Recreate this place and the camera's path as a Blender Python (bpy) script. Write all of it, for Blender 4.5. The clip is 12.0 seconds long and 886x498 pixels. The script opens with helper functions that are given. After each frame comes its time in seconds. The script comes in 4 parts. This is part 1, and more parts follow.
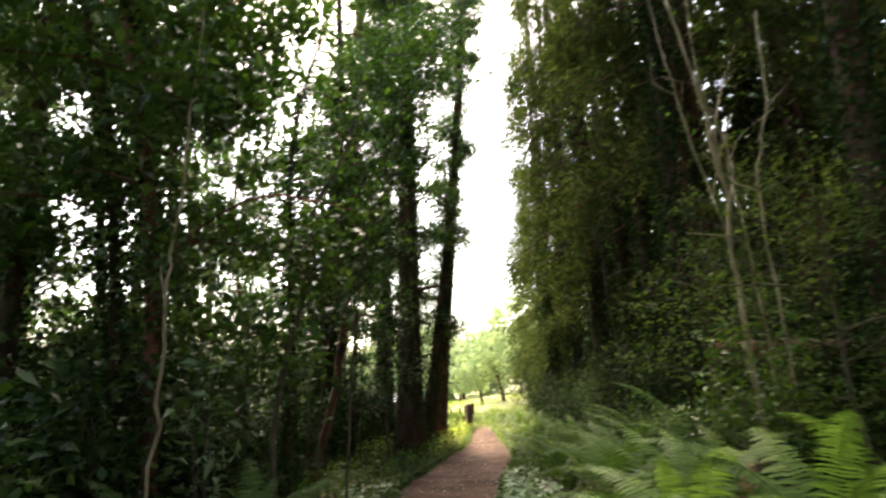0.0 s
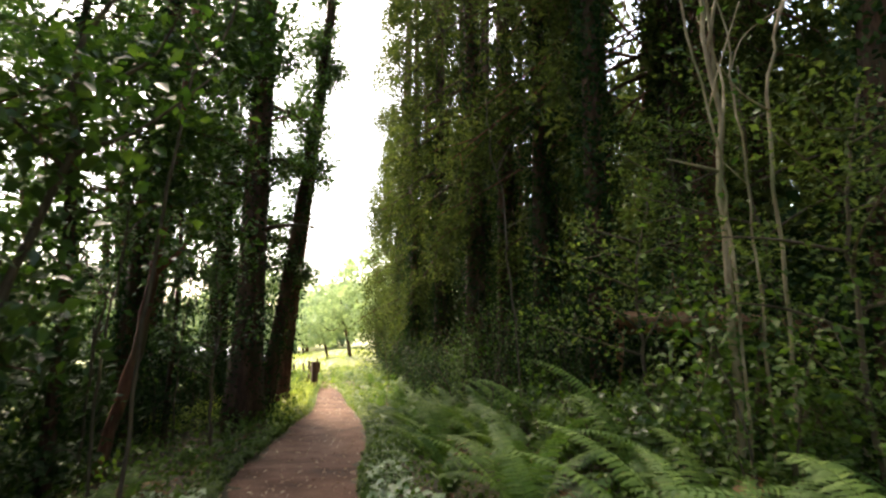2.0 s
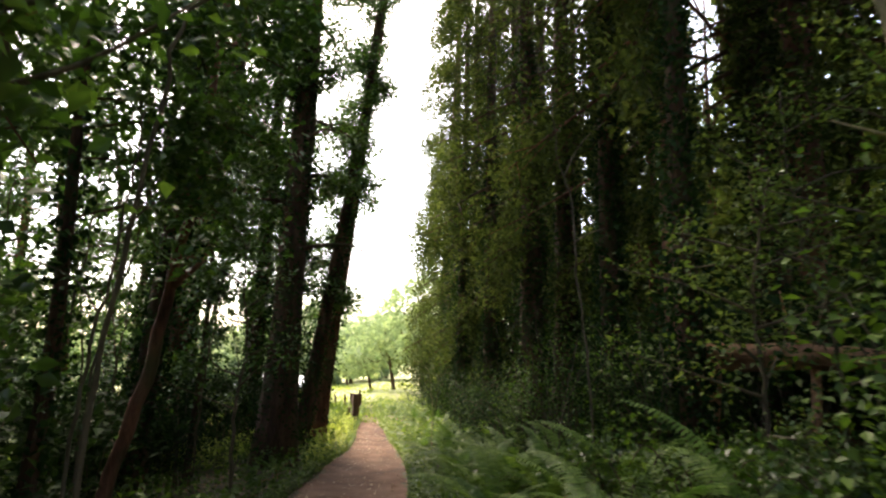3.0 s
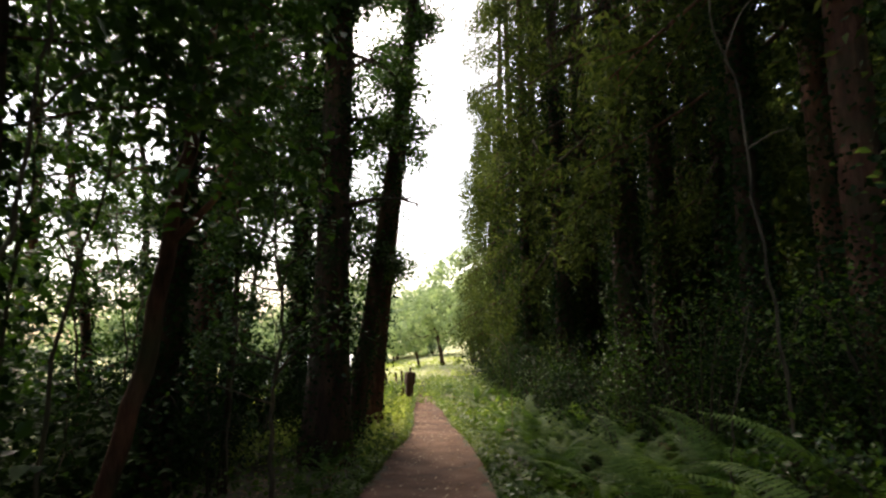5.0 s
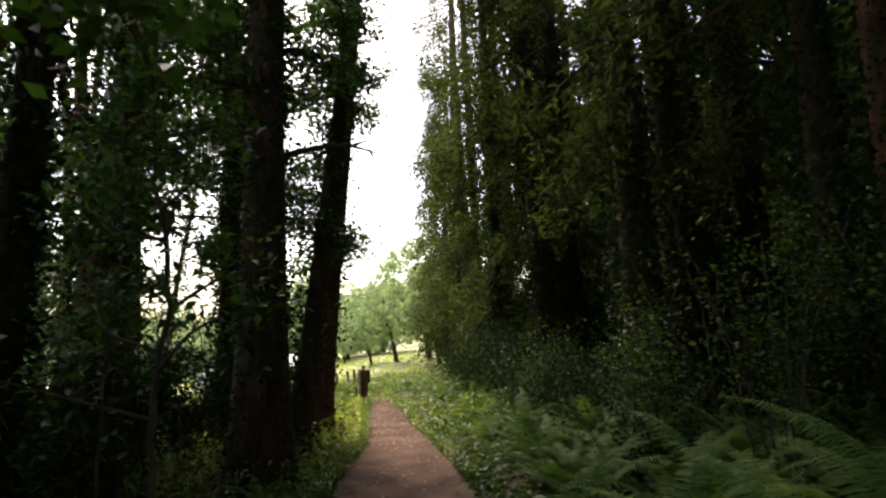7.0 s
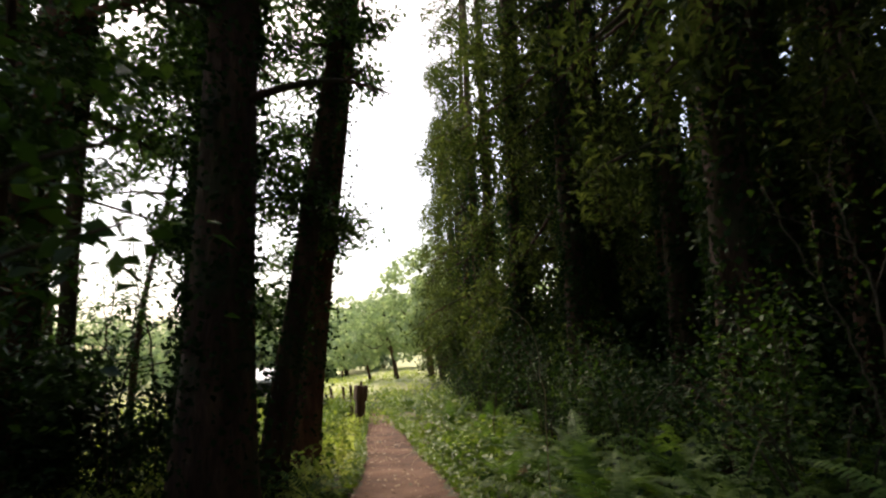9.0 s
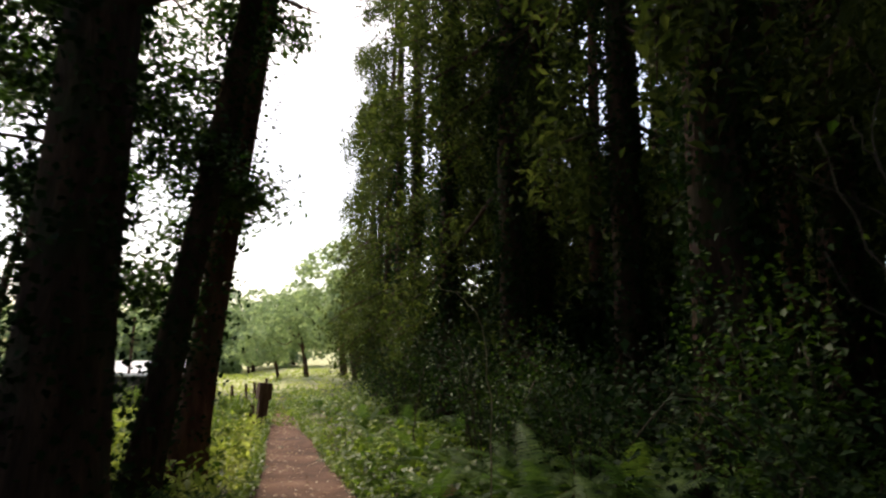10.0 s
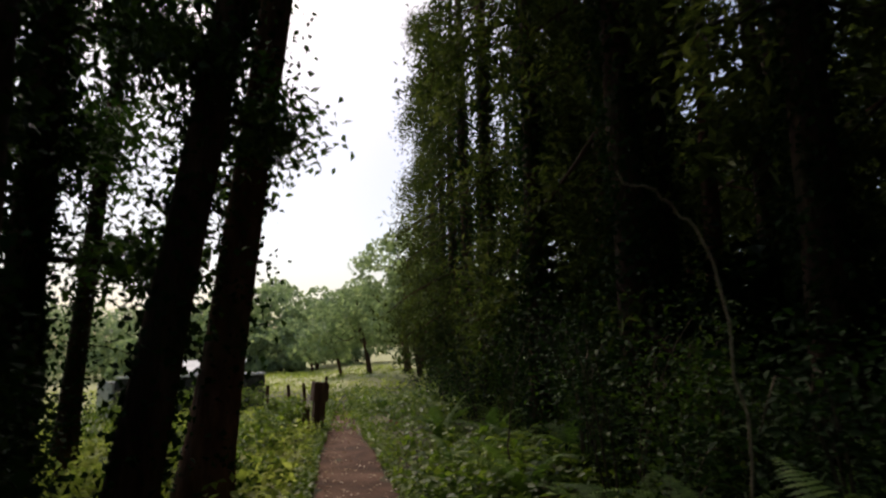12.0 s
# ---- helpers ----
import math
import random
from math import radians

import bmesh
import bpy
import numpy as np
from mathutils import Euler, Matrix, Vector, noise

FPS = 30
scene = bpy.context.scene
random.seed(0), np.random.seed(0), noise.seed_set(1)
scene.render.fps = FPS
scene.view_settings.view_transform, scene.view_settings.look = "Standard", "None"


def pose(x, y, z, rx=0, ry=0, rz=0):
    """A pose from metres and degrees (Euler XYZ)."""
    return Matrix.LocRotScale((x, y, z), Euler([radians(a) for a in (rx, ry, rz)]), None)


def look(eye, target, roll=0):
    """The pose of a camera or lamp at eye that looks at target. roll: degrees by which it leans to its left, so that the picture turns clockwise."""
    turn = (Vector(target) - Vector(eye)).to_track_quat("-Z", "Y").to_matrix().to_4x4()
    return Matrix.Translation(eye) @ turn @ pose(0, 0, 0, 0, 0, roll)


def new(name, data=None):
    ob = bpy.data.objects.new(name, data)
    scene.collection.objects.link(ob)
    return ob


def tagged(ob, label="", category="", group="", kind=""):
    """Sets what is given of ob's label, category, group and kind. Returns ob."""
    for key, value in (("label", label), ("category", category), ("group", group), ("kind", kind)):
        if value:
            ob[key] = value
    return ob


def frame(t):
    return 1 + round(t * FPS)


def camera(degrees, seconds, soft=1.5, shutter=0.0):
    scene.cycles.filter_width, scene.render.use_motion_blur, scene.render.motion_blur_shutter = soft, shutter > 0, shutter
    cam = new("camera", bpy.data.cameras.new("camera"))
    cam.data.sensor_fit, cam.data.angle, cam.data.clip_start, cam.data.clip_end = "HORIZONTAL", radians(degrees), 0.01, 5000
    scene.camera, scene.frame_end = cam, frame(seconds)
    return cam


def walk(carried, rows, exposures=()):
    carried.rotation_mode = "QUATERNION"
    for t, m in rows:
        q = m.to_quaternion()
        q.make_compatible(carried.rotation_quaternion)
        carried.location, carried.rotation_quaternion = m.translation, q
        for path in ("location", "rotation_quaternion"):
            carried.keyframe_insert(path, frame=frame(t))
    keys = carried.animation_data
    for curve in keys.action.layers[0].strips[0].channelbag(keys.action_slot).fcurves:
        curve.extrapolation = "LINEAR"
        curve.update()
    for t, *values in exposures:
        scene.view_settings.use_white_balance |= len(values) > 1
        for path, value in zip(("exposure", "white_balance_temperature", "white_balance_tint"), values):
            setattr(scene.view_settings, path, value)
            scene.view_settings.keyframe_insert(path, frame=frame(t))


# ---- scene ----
# camera and walk
cam = camera(71.9, 12.0, soft=2.3, shutter=0.45)
METRES, EYE, TILT, LEAN, TURN = 15.0, 1.5, 12.5, 2.5, 0.0
ROWS = [
    (0.0, 0.0, 0.0, 0.0, 0.0, 0.0, -0.0),
    (0.5, -0.0064, 0.0436, -0.0065, 4.41, -2.42, -0.74),
    (1.0, -0.0136, 0.0839, -0.0122, -1.78, -4.95, -2.41),
    (1.5, -0.0102, 0.1274, -0.0181, -5.52, -5.95, -2.21),
    (2.0, -0.0057, 0.1696, -0.026, -13.55, -3.57, -5.28),
    (2.5, 0.0051, 0.212, -0.0352, -9.48, -1.68, 0.46),
    (3.0, 0.0064, 0.2535, -0.047, -9.24, -0.86, -5.71),
    (3.5, 0.0096, 0.2917, -0.056, -3.47, -1.18, 0.14),
    (5.5, -0.0102, 0.4467, -0.09, -6.17, -3.91, -3.63),
    (6.0, -0.0071, 0.483, -0.1007, -4.91, -1.0, 0.95),
    (6.5, -0.0079, 0.5221, -0.1162, -11.05, -0.68, -5.56),
    (7.0, -0.0036, 0.5615, -0.1284, -10.66, -3.48, -1.93),
    (7.5, -0.0051, 0.5968, -0.1388, -9.09, -0.56, -3.41),
    (9.5, 0.0161, 0.7529, -0.1805, -11.62, -2.45, -2.12),
    (10.0, 0.0216, 0.7943, -0.1913, -17.96, -1.18, -6.41),
    (10.5, 0.0324, 0.8347, -0.2019, -17.24, -1.29, -0.37),
    (11.0, 0.0363, 0.8764, -0.2123, -16.35, 0.27, -6.22),
    (11.5, 0.0426, 0.9166, -0.2228, -12.95, -0.53, -1.96),
    (12.0, 0.0478, 0.9579, -0.2312, -12.58, -2.16, -3.98),
]
EXPOSURES = [(0.0, 2.6, 7750, 11), (1.2, 2.35, 7700, 11), (2.3, 2.6, 7650, 11), (3.5, 1.95, 7550, 11), (5.5, 1.5, 7400, 11), (7.5, 1.4, 7300, 12), (9.5, 1.1, 7250, 12), (10.5, 0.8, 7050, 13), (12.0, -0.08, 6900, 14)]
walk(cam, [(t, pose(0, 0, EYE, TILT, LEAN, TURN) @ pose(METRES * x, METRES * y, METRES * z, 90 + pitch, roll, yaw)) for t, x, y, z, yaw, pitch, roll in ROWS], EXPOSURES)

# world and sun: bright hazy sky, soft veiled sun ahead
SUN_EL, SUN_AZ = 52.0, -12.0
world = bpy.data.worlds.new("sky")
world.use_nodes = True
scene.world = world
wn = world.node_tree.nodes
sky = wn.new("ShaderNodeTexSky")
sky.sky_type, sky.sun_disc = "NISHITA", False
sky.sun_elevation, sky.sun_rotation = radians(SUN_EL), radians(SUN_AZ)
sky.air_density, sky.dust_density, sky.ozone_density = 1.0, 3.0, 0.6
wn["Background"].inputs["Strength"].default_value = 0.15
world.node_tree.links.new(sky.outputs["Color"], wn["Background"].inputs["Color"])
sun = new("sun", bpy.data.lights.new("sun", "SUN"))
sun.data.energy, sun.data.angle, sun.data.color = 1.5, radians(22), (1.0, 0.95, 0.86)
sun_way = Vector((math.sin(radians(SUN_AZ)) * math.cos(radians(SUN_EL)), math.cos(radians(SUN_AZ)) * math.cos(radians(SUN_EL)), math.sin(radians(SUN_EL))))
sun.matrix_world = look(sun_way * 100, (0, 0, 0))


# ---- materials ----
def shader(name):
    m = bpy.data.materials.new(name)
    m.use_nodes = True
    return m, m.node_tree.nodes, m.node_tree.links, m.node_tree.nodes["Principled BSDF"]


def ramp_node(nodes, stops):
    r = nodes.new("ShaderNodeValToRGB")
    el = r.color_ramp.elements
    while len(el) < len(stops):
        el.new(0.5)
    for e, (p, c) in zip(el, stops):
        e.position, e.color = p, (*c, 1)
    return r


def leaf_mat(name, stops, rough=0.5, through_light=0.35, warm=1.35, gloss=0.22):
    """Leaves: colour by island and by large patches, light passing through the blade."""
    m, n, l, p = shader(name)
    geo = n.new("ShaderNodeNewGeometry")
    patch = n.new("ShaderNodeTexNoise")
    patch.inputs["Scale"].default_value = 0.9
    tc = n.new("ShaderNodeTexCoord")
    l.new(tc.outputs["Object"], patch.inputs["Vector"])
    mix = n.new("ShaderNodeMath")
    mix.operation = "MULTIPLY_ADD"
    mix.inputs[1].default_value = 0.65
    sc = n.new("ShaderNodeMath")
    sc.operation = "MULTIPLY_ADD"
    sc.inputs[1].default_value, sc.inputs[2].default_value = 1.2, -0.42
    l.new(patch.outputs["Fac"], sc.inputs[0])
    l.new(geo.outputs["Random Per Island"], mix.inputs[0])
    l.new(sc.outputs[0], mix.inputs[2])
    ramp = ramp_node(n, stops)
    l.new(mix.outputs[0], ramp.inputs["Fac"])
    l.new(ramp.outputs["Color"], p.inputs["Base Color"])
    p.inputs["Roughness"].default_value = rough
    p.inputs["Specular IOR Level"].default_value = gloss
    tr = n.new("ShaderNodeBsdfTranslucent")
    tint = n.new("ShaderNodeMix")
    tint.data_type, tint.blend_type = "RGBA", "MULTIPLY"
    tint.inputs["Factor"].default_value = 1.0
    l.new(ramp.outputs["Color"], tint.inputs["A"])
    tint.inputs["B"].default_value = (warm, warm * 1.1, 0.8, 1)
    l.new(tint.outputs["Result"], tr.inputs["Color"])
    ms = n.new("ShaderNodeMixShader")
    ms.inputs["Fac"].default_value = through_light
    l.new(p.outputs[0], ms.inputs[1])
    l.new(tr.outputs[0], ms.inputs[2])
    l.new(ms.outputs[0], n["Material Output"].inputs["Surface"])
    return m


def solid_mat(name, stops, scale=6.0, stretch=(1, 1, 1), rough=0.85, bump=0.5, fine=40.0, detail=6.0, moss=None):
    """Bark, earth, timber: two scales of noise in colour and relief, with moss where given."""
    m, n, l, p = shader(name)
    tc, mp = n.new("ShaderNodeTexCoord"), n.new("ShaderNodeMapping")
    mp.inputs["Scale"].default_value = stretch
    l.new(tc.outputs["Object"], mp.inputs["Vector"])
    a, b = n.new("ShaderNodeTexNoise"), n.new("ShaderNodeTexNoise")
    a.inputs["Scale"].default_value, b.inputs["Scale"].default_value = scale, fine
    a.inputs["Detail"].default_value = detail
    for t in (a, b):
        l.new(mp.outputs[0], t.inputs["Vector"])
    add = n.new("ShaderNodeMath")
    add.operation = "MULTIPLY_ADD"
    add.inputs[1].default_value = 0.4
    l.new(b.outputs["Fac"], add.inputs[0])
    sub = n.new("ShaderNodeMath")
    sub.operation = "MULTIPLY_ADD"
    sub.inputs[1].default_value, sub.inputs[2].default_value = 1.5, -0.45
    l.new(a.outputs["Fac"], sub.inputs[0])
    l.new(sub.outputs[0], add.inputs[2])
    ramp = ramp_node(n, stops)
    l.new(add.outputs[0], ramp.inputs["Fac"])
    out = ramp.outputs["Color"]
    if moss:
        c = n.new("ShaderNodeTexNoise")
        c.inputs["Scale"].default_value, c.inputs["Detail"].default_value = 1.3, 5
        l.new(tc.outputs["Object"], c.inputs["Vector"])
        cr = ramp_node(n, [(0.5, (0, 0, 0)), (0.68, (1, 1, 1))])
        l.new(c.outputs["Fac"], cr.inputs["Fac"])
        mm = n.new("ShaderNodeMix")
        mm.data_type = "RGBA"
        l.new(cr.outputs["Color"], mm.inputs["Factor"])
        l.new(out, mm.inputs["A"])
        mm.inputs["B"].default_value = (*moss, 1)
        out = mm.outputs["Result"]
    l.new(out, p.inputs["Base Color"])
    p.inputs["Roughness"].default_value = rough
    p.inputs["Specular IOR Level"].default_value = 0.25
    bp = n.new("ShaderNodeBump")
    bp.inputs["Strength"].default_value, bp.inputs["Distance"].default_value = bump, 0.03
    l.new(add.outputs[0], bp.inputs["Height"])
    l.new(bp.outputs[0], p.inputs["Normal"])
    return m


BARK = solid_mat("brown_bark", [(0.1, (0.012, 0.006, 0.004)), (0.5, (0.058, 0.028, 0.016)), (0.9, (0.13, 0.07, 0.042))], 5, (1, 1, 0.22), bump=1.4, moss=(0.035, 0.042, 0.014))
REDBARK = solid_mat("reddish_bark", [(0.1, (0.024, 0.011, 0.007)), (0.5, (0.12, 0.048, 0.03)), (0.9, (0.24, 0.11, 0.07))], 6, (1, 1, 0.3), bump=1.3, moss=(0.06, 0.055, 0.025))
PALEBARK = solid_mat("pale_bark", [(0.1, (0.09, 0.065, 0.038)), (0.5, (0.24, 0.185, 0.11)), (0.9, (0.40, 0.33, 0.22))], 9, (1, 1, 0.4), bump=0.5, moss=(0.11, 0.12, 0.05))
TWIG = solid_mat("dark_twig", [(0.1, (0.03, 0.022, 0.015)), (0.9, (0.13, 0.10, 0.065))], 14, (1, 1, 0.4), bump=0.4)
ROT = solid_mat("rotten_wood", [(0.1, (0.07, 0.03, 0.018)), (0.5, (0.27, 0.125, 0.07)), (0.9, (0.42, 0.23, 0.14))], 7, (0.3, 1, 1), bump=1.0)
POST = solid_mat("weathered_post_timber", [(0.1, (0.03, 0.017, 0.012)), (0.5, (0.11, 0.058, 0.04)), (0.9, (0.19, 0.11, 0.08))], 9, (1, 1, 0.15), bump=0.7)
EARTH = solid_mat("leafy_earth", [(0.1, (0.018, 0.015, 0.009)), (0.45, (0.05, 0.045, 0.02)), (0.9, (0.10, 0.085, 0.04))], 2.2, bump=0.9, fine=26)
PATHDIRT = solid_mat("trodden_reddish_earth", [(0.1, (0.026, 0.013, 0.009)), (0.45, (0.095, 0.047, 0.029)), (0.95, (0.22, 0.125, 0.083))], 1.5, bump=0.9, fine=38, rough=0.95)
GROUND = solid_mat("woodland_floor_to_meadow", [(0.1, (0.018, 0.015, 0.009)), (0.45, (0.05, 0.045, 0.02)), (0.9, (0.10, 0.085, 0.04))], 2.2, bump=0.9, fine=26)
gn, gl = GROUND.node_tree.nodes, GROUND.node_tree.links
g_attr, g_mix, g_tex = gn.new("ShaderNodeAttribute"), gn.new("ShaderNodeMix"), gn.new("ShaderNodeTexNoise")
g_attr.attribute_name = "meadow"
g_mix.data_type = "RGBA"
g_tex.inputs["Scale"].default_value, g_tex.inputs["Detail"].default_value = 0.35, 8
# Dry straw green, raised further so the field's glare sits in the colour.
g_ramp = ramp_node(gn, [(0.25, (0.24, 0.25, 0.09)), (0.5, (0.42, 0.42, 0.19)), (0.75, (0.60, 0.57, 0.36))])
gl.new(gn["Texture Coordinate"].outputs["Object"], g_tex.inputs["Vector"])
gl.new(g_tex.outputs["Fac"], g_ramp.inputs["Fac"])
gl.new(g_attr.outputs["Fac"], g_mix.inputs["Factor"])
gl.new(gn["Principled BSDF"].inputs["Base Color"].links[0].from_socket, g_mix.inputs["A"])
gl.new(g_ramp.outputs["Color"], g_mix.inputs["B"])
gl.new(g_mix.outputs["Result"], gn["Principled BSDF"].inputs["Base Color"])
SLATE = solid_mat("dark_wall_stone", [(0.1, (0.02, 0.02, 0.02)), (0.9, (0.085, 0.08, 0.075))], 5, bump=0.8)
ROOFING = solid_mat("pale_roof_sheet", [(0.1, (0.45, 0.46, 0.46)), (0.9, (0.68, 0.69, 0.68))], 3, bump=0.2, rough=0.5)

BROAD = leaf_mat("broad_leaves", [(0.0, (0.014, 0.036, 0.008)), (0.5, (0.034, 0.076, 0.014)), (1.0, (0.085, 0.14, 0.028))], 0.38, 0.38, 1.4, 0.45)
SPRAY = leaf_mat("level_leaf_sprays", [(0.0, (0.035, 0.058, 0.016)), (0.5, (0.07, 0.10, 0.028)), (1.0, (0.125, 0.155, 0.05))], 0.6, 0.45, 1.4)
CONIFER = leaf_mat("conifer_sprays", [(0.0, (0.018, 0.027, 0.009)), (0.5, (0.05, 0.068, 0.021)), (1.0, (0.125, 0.14, 0.05))], 0.7, 0.35, 1.4, 0.1)
IVY = leaf_mat("ivy_leaves", [(0.0, (0.007, 0.018, 0.005)), (0.6, (0.019, 0.042, 0.012)), (1.0, (0.05, 0.08, 0.024))], 0.72, 0.2, 1.35, 0.1)
FERN = leaf_mat("fern_green", [(0.0, (0.045, 0.083, 0.020)), (0.5, (0.092, 0.155, 0.04)), (1.0, (0.18, 0.25, 0.075))], 0.6, 0.35, 1.35, 0.15)
fn, fl = FERN.node_tree.nodes, FERN.node_tree.links
f_info, f_hue = fn.new("ShaderNodeObjectInfo"), fn.new("ShaderNodeMix")
f_hue.data_type, f_hue.blend_type = "RGBA", "MULTIPLY"
f_hue.inputs["Factor"].default_value = 1.0
f_ramp = ramp_node(fn, [(0.0, (0.45, 0.55, 0.6)), (0.35, (0.8, 0.85, 0.75)), (0.7, (1.0, 1.0, 0.95)), (1.0, (1.15, 1.1, 0.9))])
fl.new(f_info.outputs["Random"], f_ramp.inputs["Fac"])
f_base = fn["Principled BSDF"].inputs["Base Color"].links[0].from_socket
fl.new(f_base, f_hue.inputs["A"])
fl.new(f_ramp.outputs["Color"], f_hue.inputs["B"])
fl.new(f_hue.outputs["Result"], fn["Principled BSDF"].inputs["Base Color"])
fl.new(f_hue.outputs["Result"], fn["Mix"].inputs["A"])
OLDFERN = leaf_mat("browned_fern", [(0.0, (0.10, 0.05, 0.022)), (1.0, (0.24, 0.13, 0.055))], 0.7, 0.2)
PALELEAF = leaf_mat("pale_ground_leaves", [(0.0, (0.10, 0.17, 0.07)), (0.6, (0.20, 0.29, 0.14)), (1.0, (0.42, 0.48, 0.32))], 0.35, 0.25, 1.2, 0.4)
HERB = leaf_mat("low_green_herbs", [(0.0, (0.02, 0.045, 0.008)), (0.5, (0.055, 0.10, 0.016)), (1.0, (0.125, 0.185, 0.035))], 0.5, 0.35)
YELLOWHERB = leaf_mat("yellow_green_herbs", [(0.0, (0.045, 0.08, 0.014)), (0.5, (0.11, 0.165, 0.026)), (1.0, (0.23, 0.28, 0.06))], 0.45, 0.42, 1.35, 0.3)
# Greyed and lightened: distance haze is put into this leaf colour.
HAZED_FARLEAF = leaf_mat("haze_paled_tree_leaves", [(0.0, (0.15, 0.20, 0.13)), (0.5, (0.27, 0.33, 0.22)), (1.0, (0.42, 0.46, 0.32))], 0.6, 0.5, 1.3)
# Lighter copy of the herb greens; the open field's sunshine is in the colour.
SUNPAINT_HERB = leaf_mat("sun_painted_meadow_growth", [(0.0, (0.15, 0.195, 0.045)), (0.5, (0.31, 0.36, 0.09)), (1.0, (0.5, 0.5, 0.2))], 0.5, 0.45, 1.4)
PATHLEAF = leaf_mat("dry_pale_leaves", [(0.0, (0.07, 0.035, 0.02)), (0.35, (0.20, 0.11, 0.065)), (0.7, (0.42, 0.30, 0.21)), (1.0, (0.62, 0.52, 0.42))], 0.7, 0.1)
DEADLEAF = leaf_mat("fallen_leaves", [(0.0, (0.09, 0.045, 0.025)), (0.6, (0.21, 0.12, 0.07)), (1.0, (0.40, 0.29, 0.2))], 0.7, 0.1)

# ---- mesh helpers ----
RNG = np.random.default_rng(7)


def tri_mesh(name, verts, tris, mat, smooth=False):
    me = bpy.data.meshes.new(name)
    verts, tris = np.asarray(verts, np.float32), np.asarray(tris, np.int32)
    me.vertices.add(len(verts))
    me.vertices.foreach_set("co", verts.ravel())
    me.loops.add(tris.size)
    me.loops.foreach_set("vertex_index", tris.ravel())
    me.polygons.add(len(tris))
    me.polygons.foreach_set("loop_start", np.arange(0, tris.size, 3, dtype=np.int32))
    if smooth:
        me.polygons.foreach_set("use_smooth", np.ones(len(tris), bool))
    me.materials.append(mat)
    me.update(calc_edges=True)
    me.validate()
    return me


def child(name, me, parent, label="", kind=""):
    ob = new(name, me)
    ob.parent = parent
    return tagged(ob, label, kind=kind)


def part(name, bm, material, parent, label=""):
    me = bpy.data.meshes.new(name)
    bm.to_mesh(me)
    bm.free()
    me.materials.append(material)
    return child(name, me, parent, label)


def smooth_line(points, n):
    """n points along a Catmull-Rom curve through points."""
    p = np.asarray(points, float)
    p = np.vstack([2 * p[0] - p[1], p, 2 * p[-1] - p[-2]])
    out = []
    for s in np.linspace(0, len(p) - 3 - 1e-6, n):
        i = int(s)
        f = s - i
        a, b, c, d = p[i:i + 4]
        out.append(0.5 * (2 * b + (c - a) * f + (2 * a - 5 * b + 4 * c - d) * f * f + (3 * b - a - 3 * c + d) * f ** 3))
    return np.array(out)


def tube(line, radii, sides=8, rough=0.0, rng=RNG, flare=0.0):
    """Vertices and triangles of a closed tube along a line."""
    line = np.asarray(line, float)
    n = len(line)
    tan = np.gradient(line, axis=0)
    tan /= np.linalg.norm(tan, axis=1)[:, None] + 1e-9
    ref = np.array([0.31, 0.95, 0.05])
    u = np.cross(tan, ref)
    u /= np.linalg.norm(u, axis=1)[:, None] + 1e-9
    v = np.cross(tan, u)
    ang = np.linspace(0, 2 * np.pi, sides, endpoint=False)
    lobes = 1 + rough * np.sin(ang * 3 + rng.uniform(0, 6)) + rough * rng.uniform(-1, 1, sides)
    rad = np.asarray(radii, float)[:, None] * lobes[None] * (1 + rough * rng.uniform(-0.8, 0.8, (n, sides)))
    if flare:
        rad[:3] *= 1 + flare * np.array([1.0, 0.45, 0.15])[:, None] * (1 + 0.5 * np.sin(ang * 4 + 1.0))[None]
    vs = line[:, None] + rad[..., None] * (np.cos(ang)[None, :, None] * u[:, None] + np.sin(ang)[None, :, None] * v[:, None])
    vs = np.vstack([vs.reshape(-1, 3), line[:1], line[-1:]])
    i, k = np.meshgrid(np.arange(n - 1), np.arange(sides), indexing="ij")
    k2 = (k + 1) % sides
    a, b, c, d = i * sides + k, i * sides + k2, (i + 1) * sides + k2, (i + 1) * sides + k
    t = np.vstack([np.stack([a, b, c], -1).reshape(-1, 3), np.stack([a, c, d], -1).reshape(-1, 3)])
    kk = np.arange(sides)
    lo = np.stack([np.full(sides, n * sides), (kk + 1) % sides, kk], -1)
    hi = np.stack([np.full(sides, n * sides + 1), (n - 1) * sides + kk, (n - 1) * sides + (kk + 1) % sides], -1)
    return vs, np.vstack([t, lo, hi])


def join(pieces):
    vs, ts, o = [], [], 0
    for v, t in pieces:
        vs.append(v)
        ts.append(np.asarray(t) + o)
        o += len(v)
    return np.vstack(vs), np.vstack(ts)


def unit(a):
    return a / (np.linalg.norm(a, axis=1)[:, None] + 1e-9)


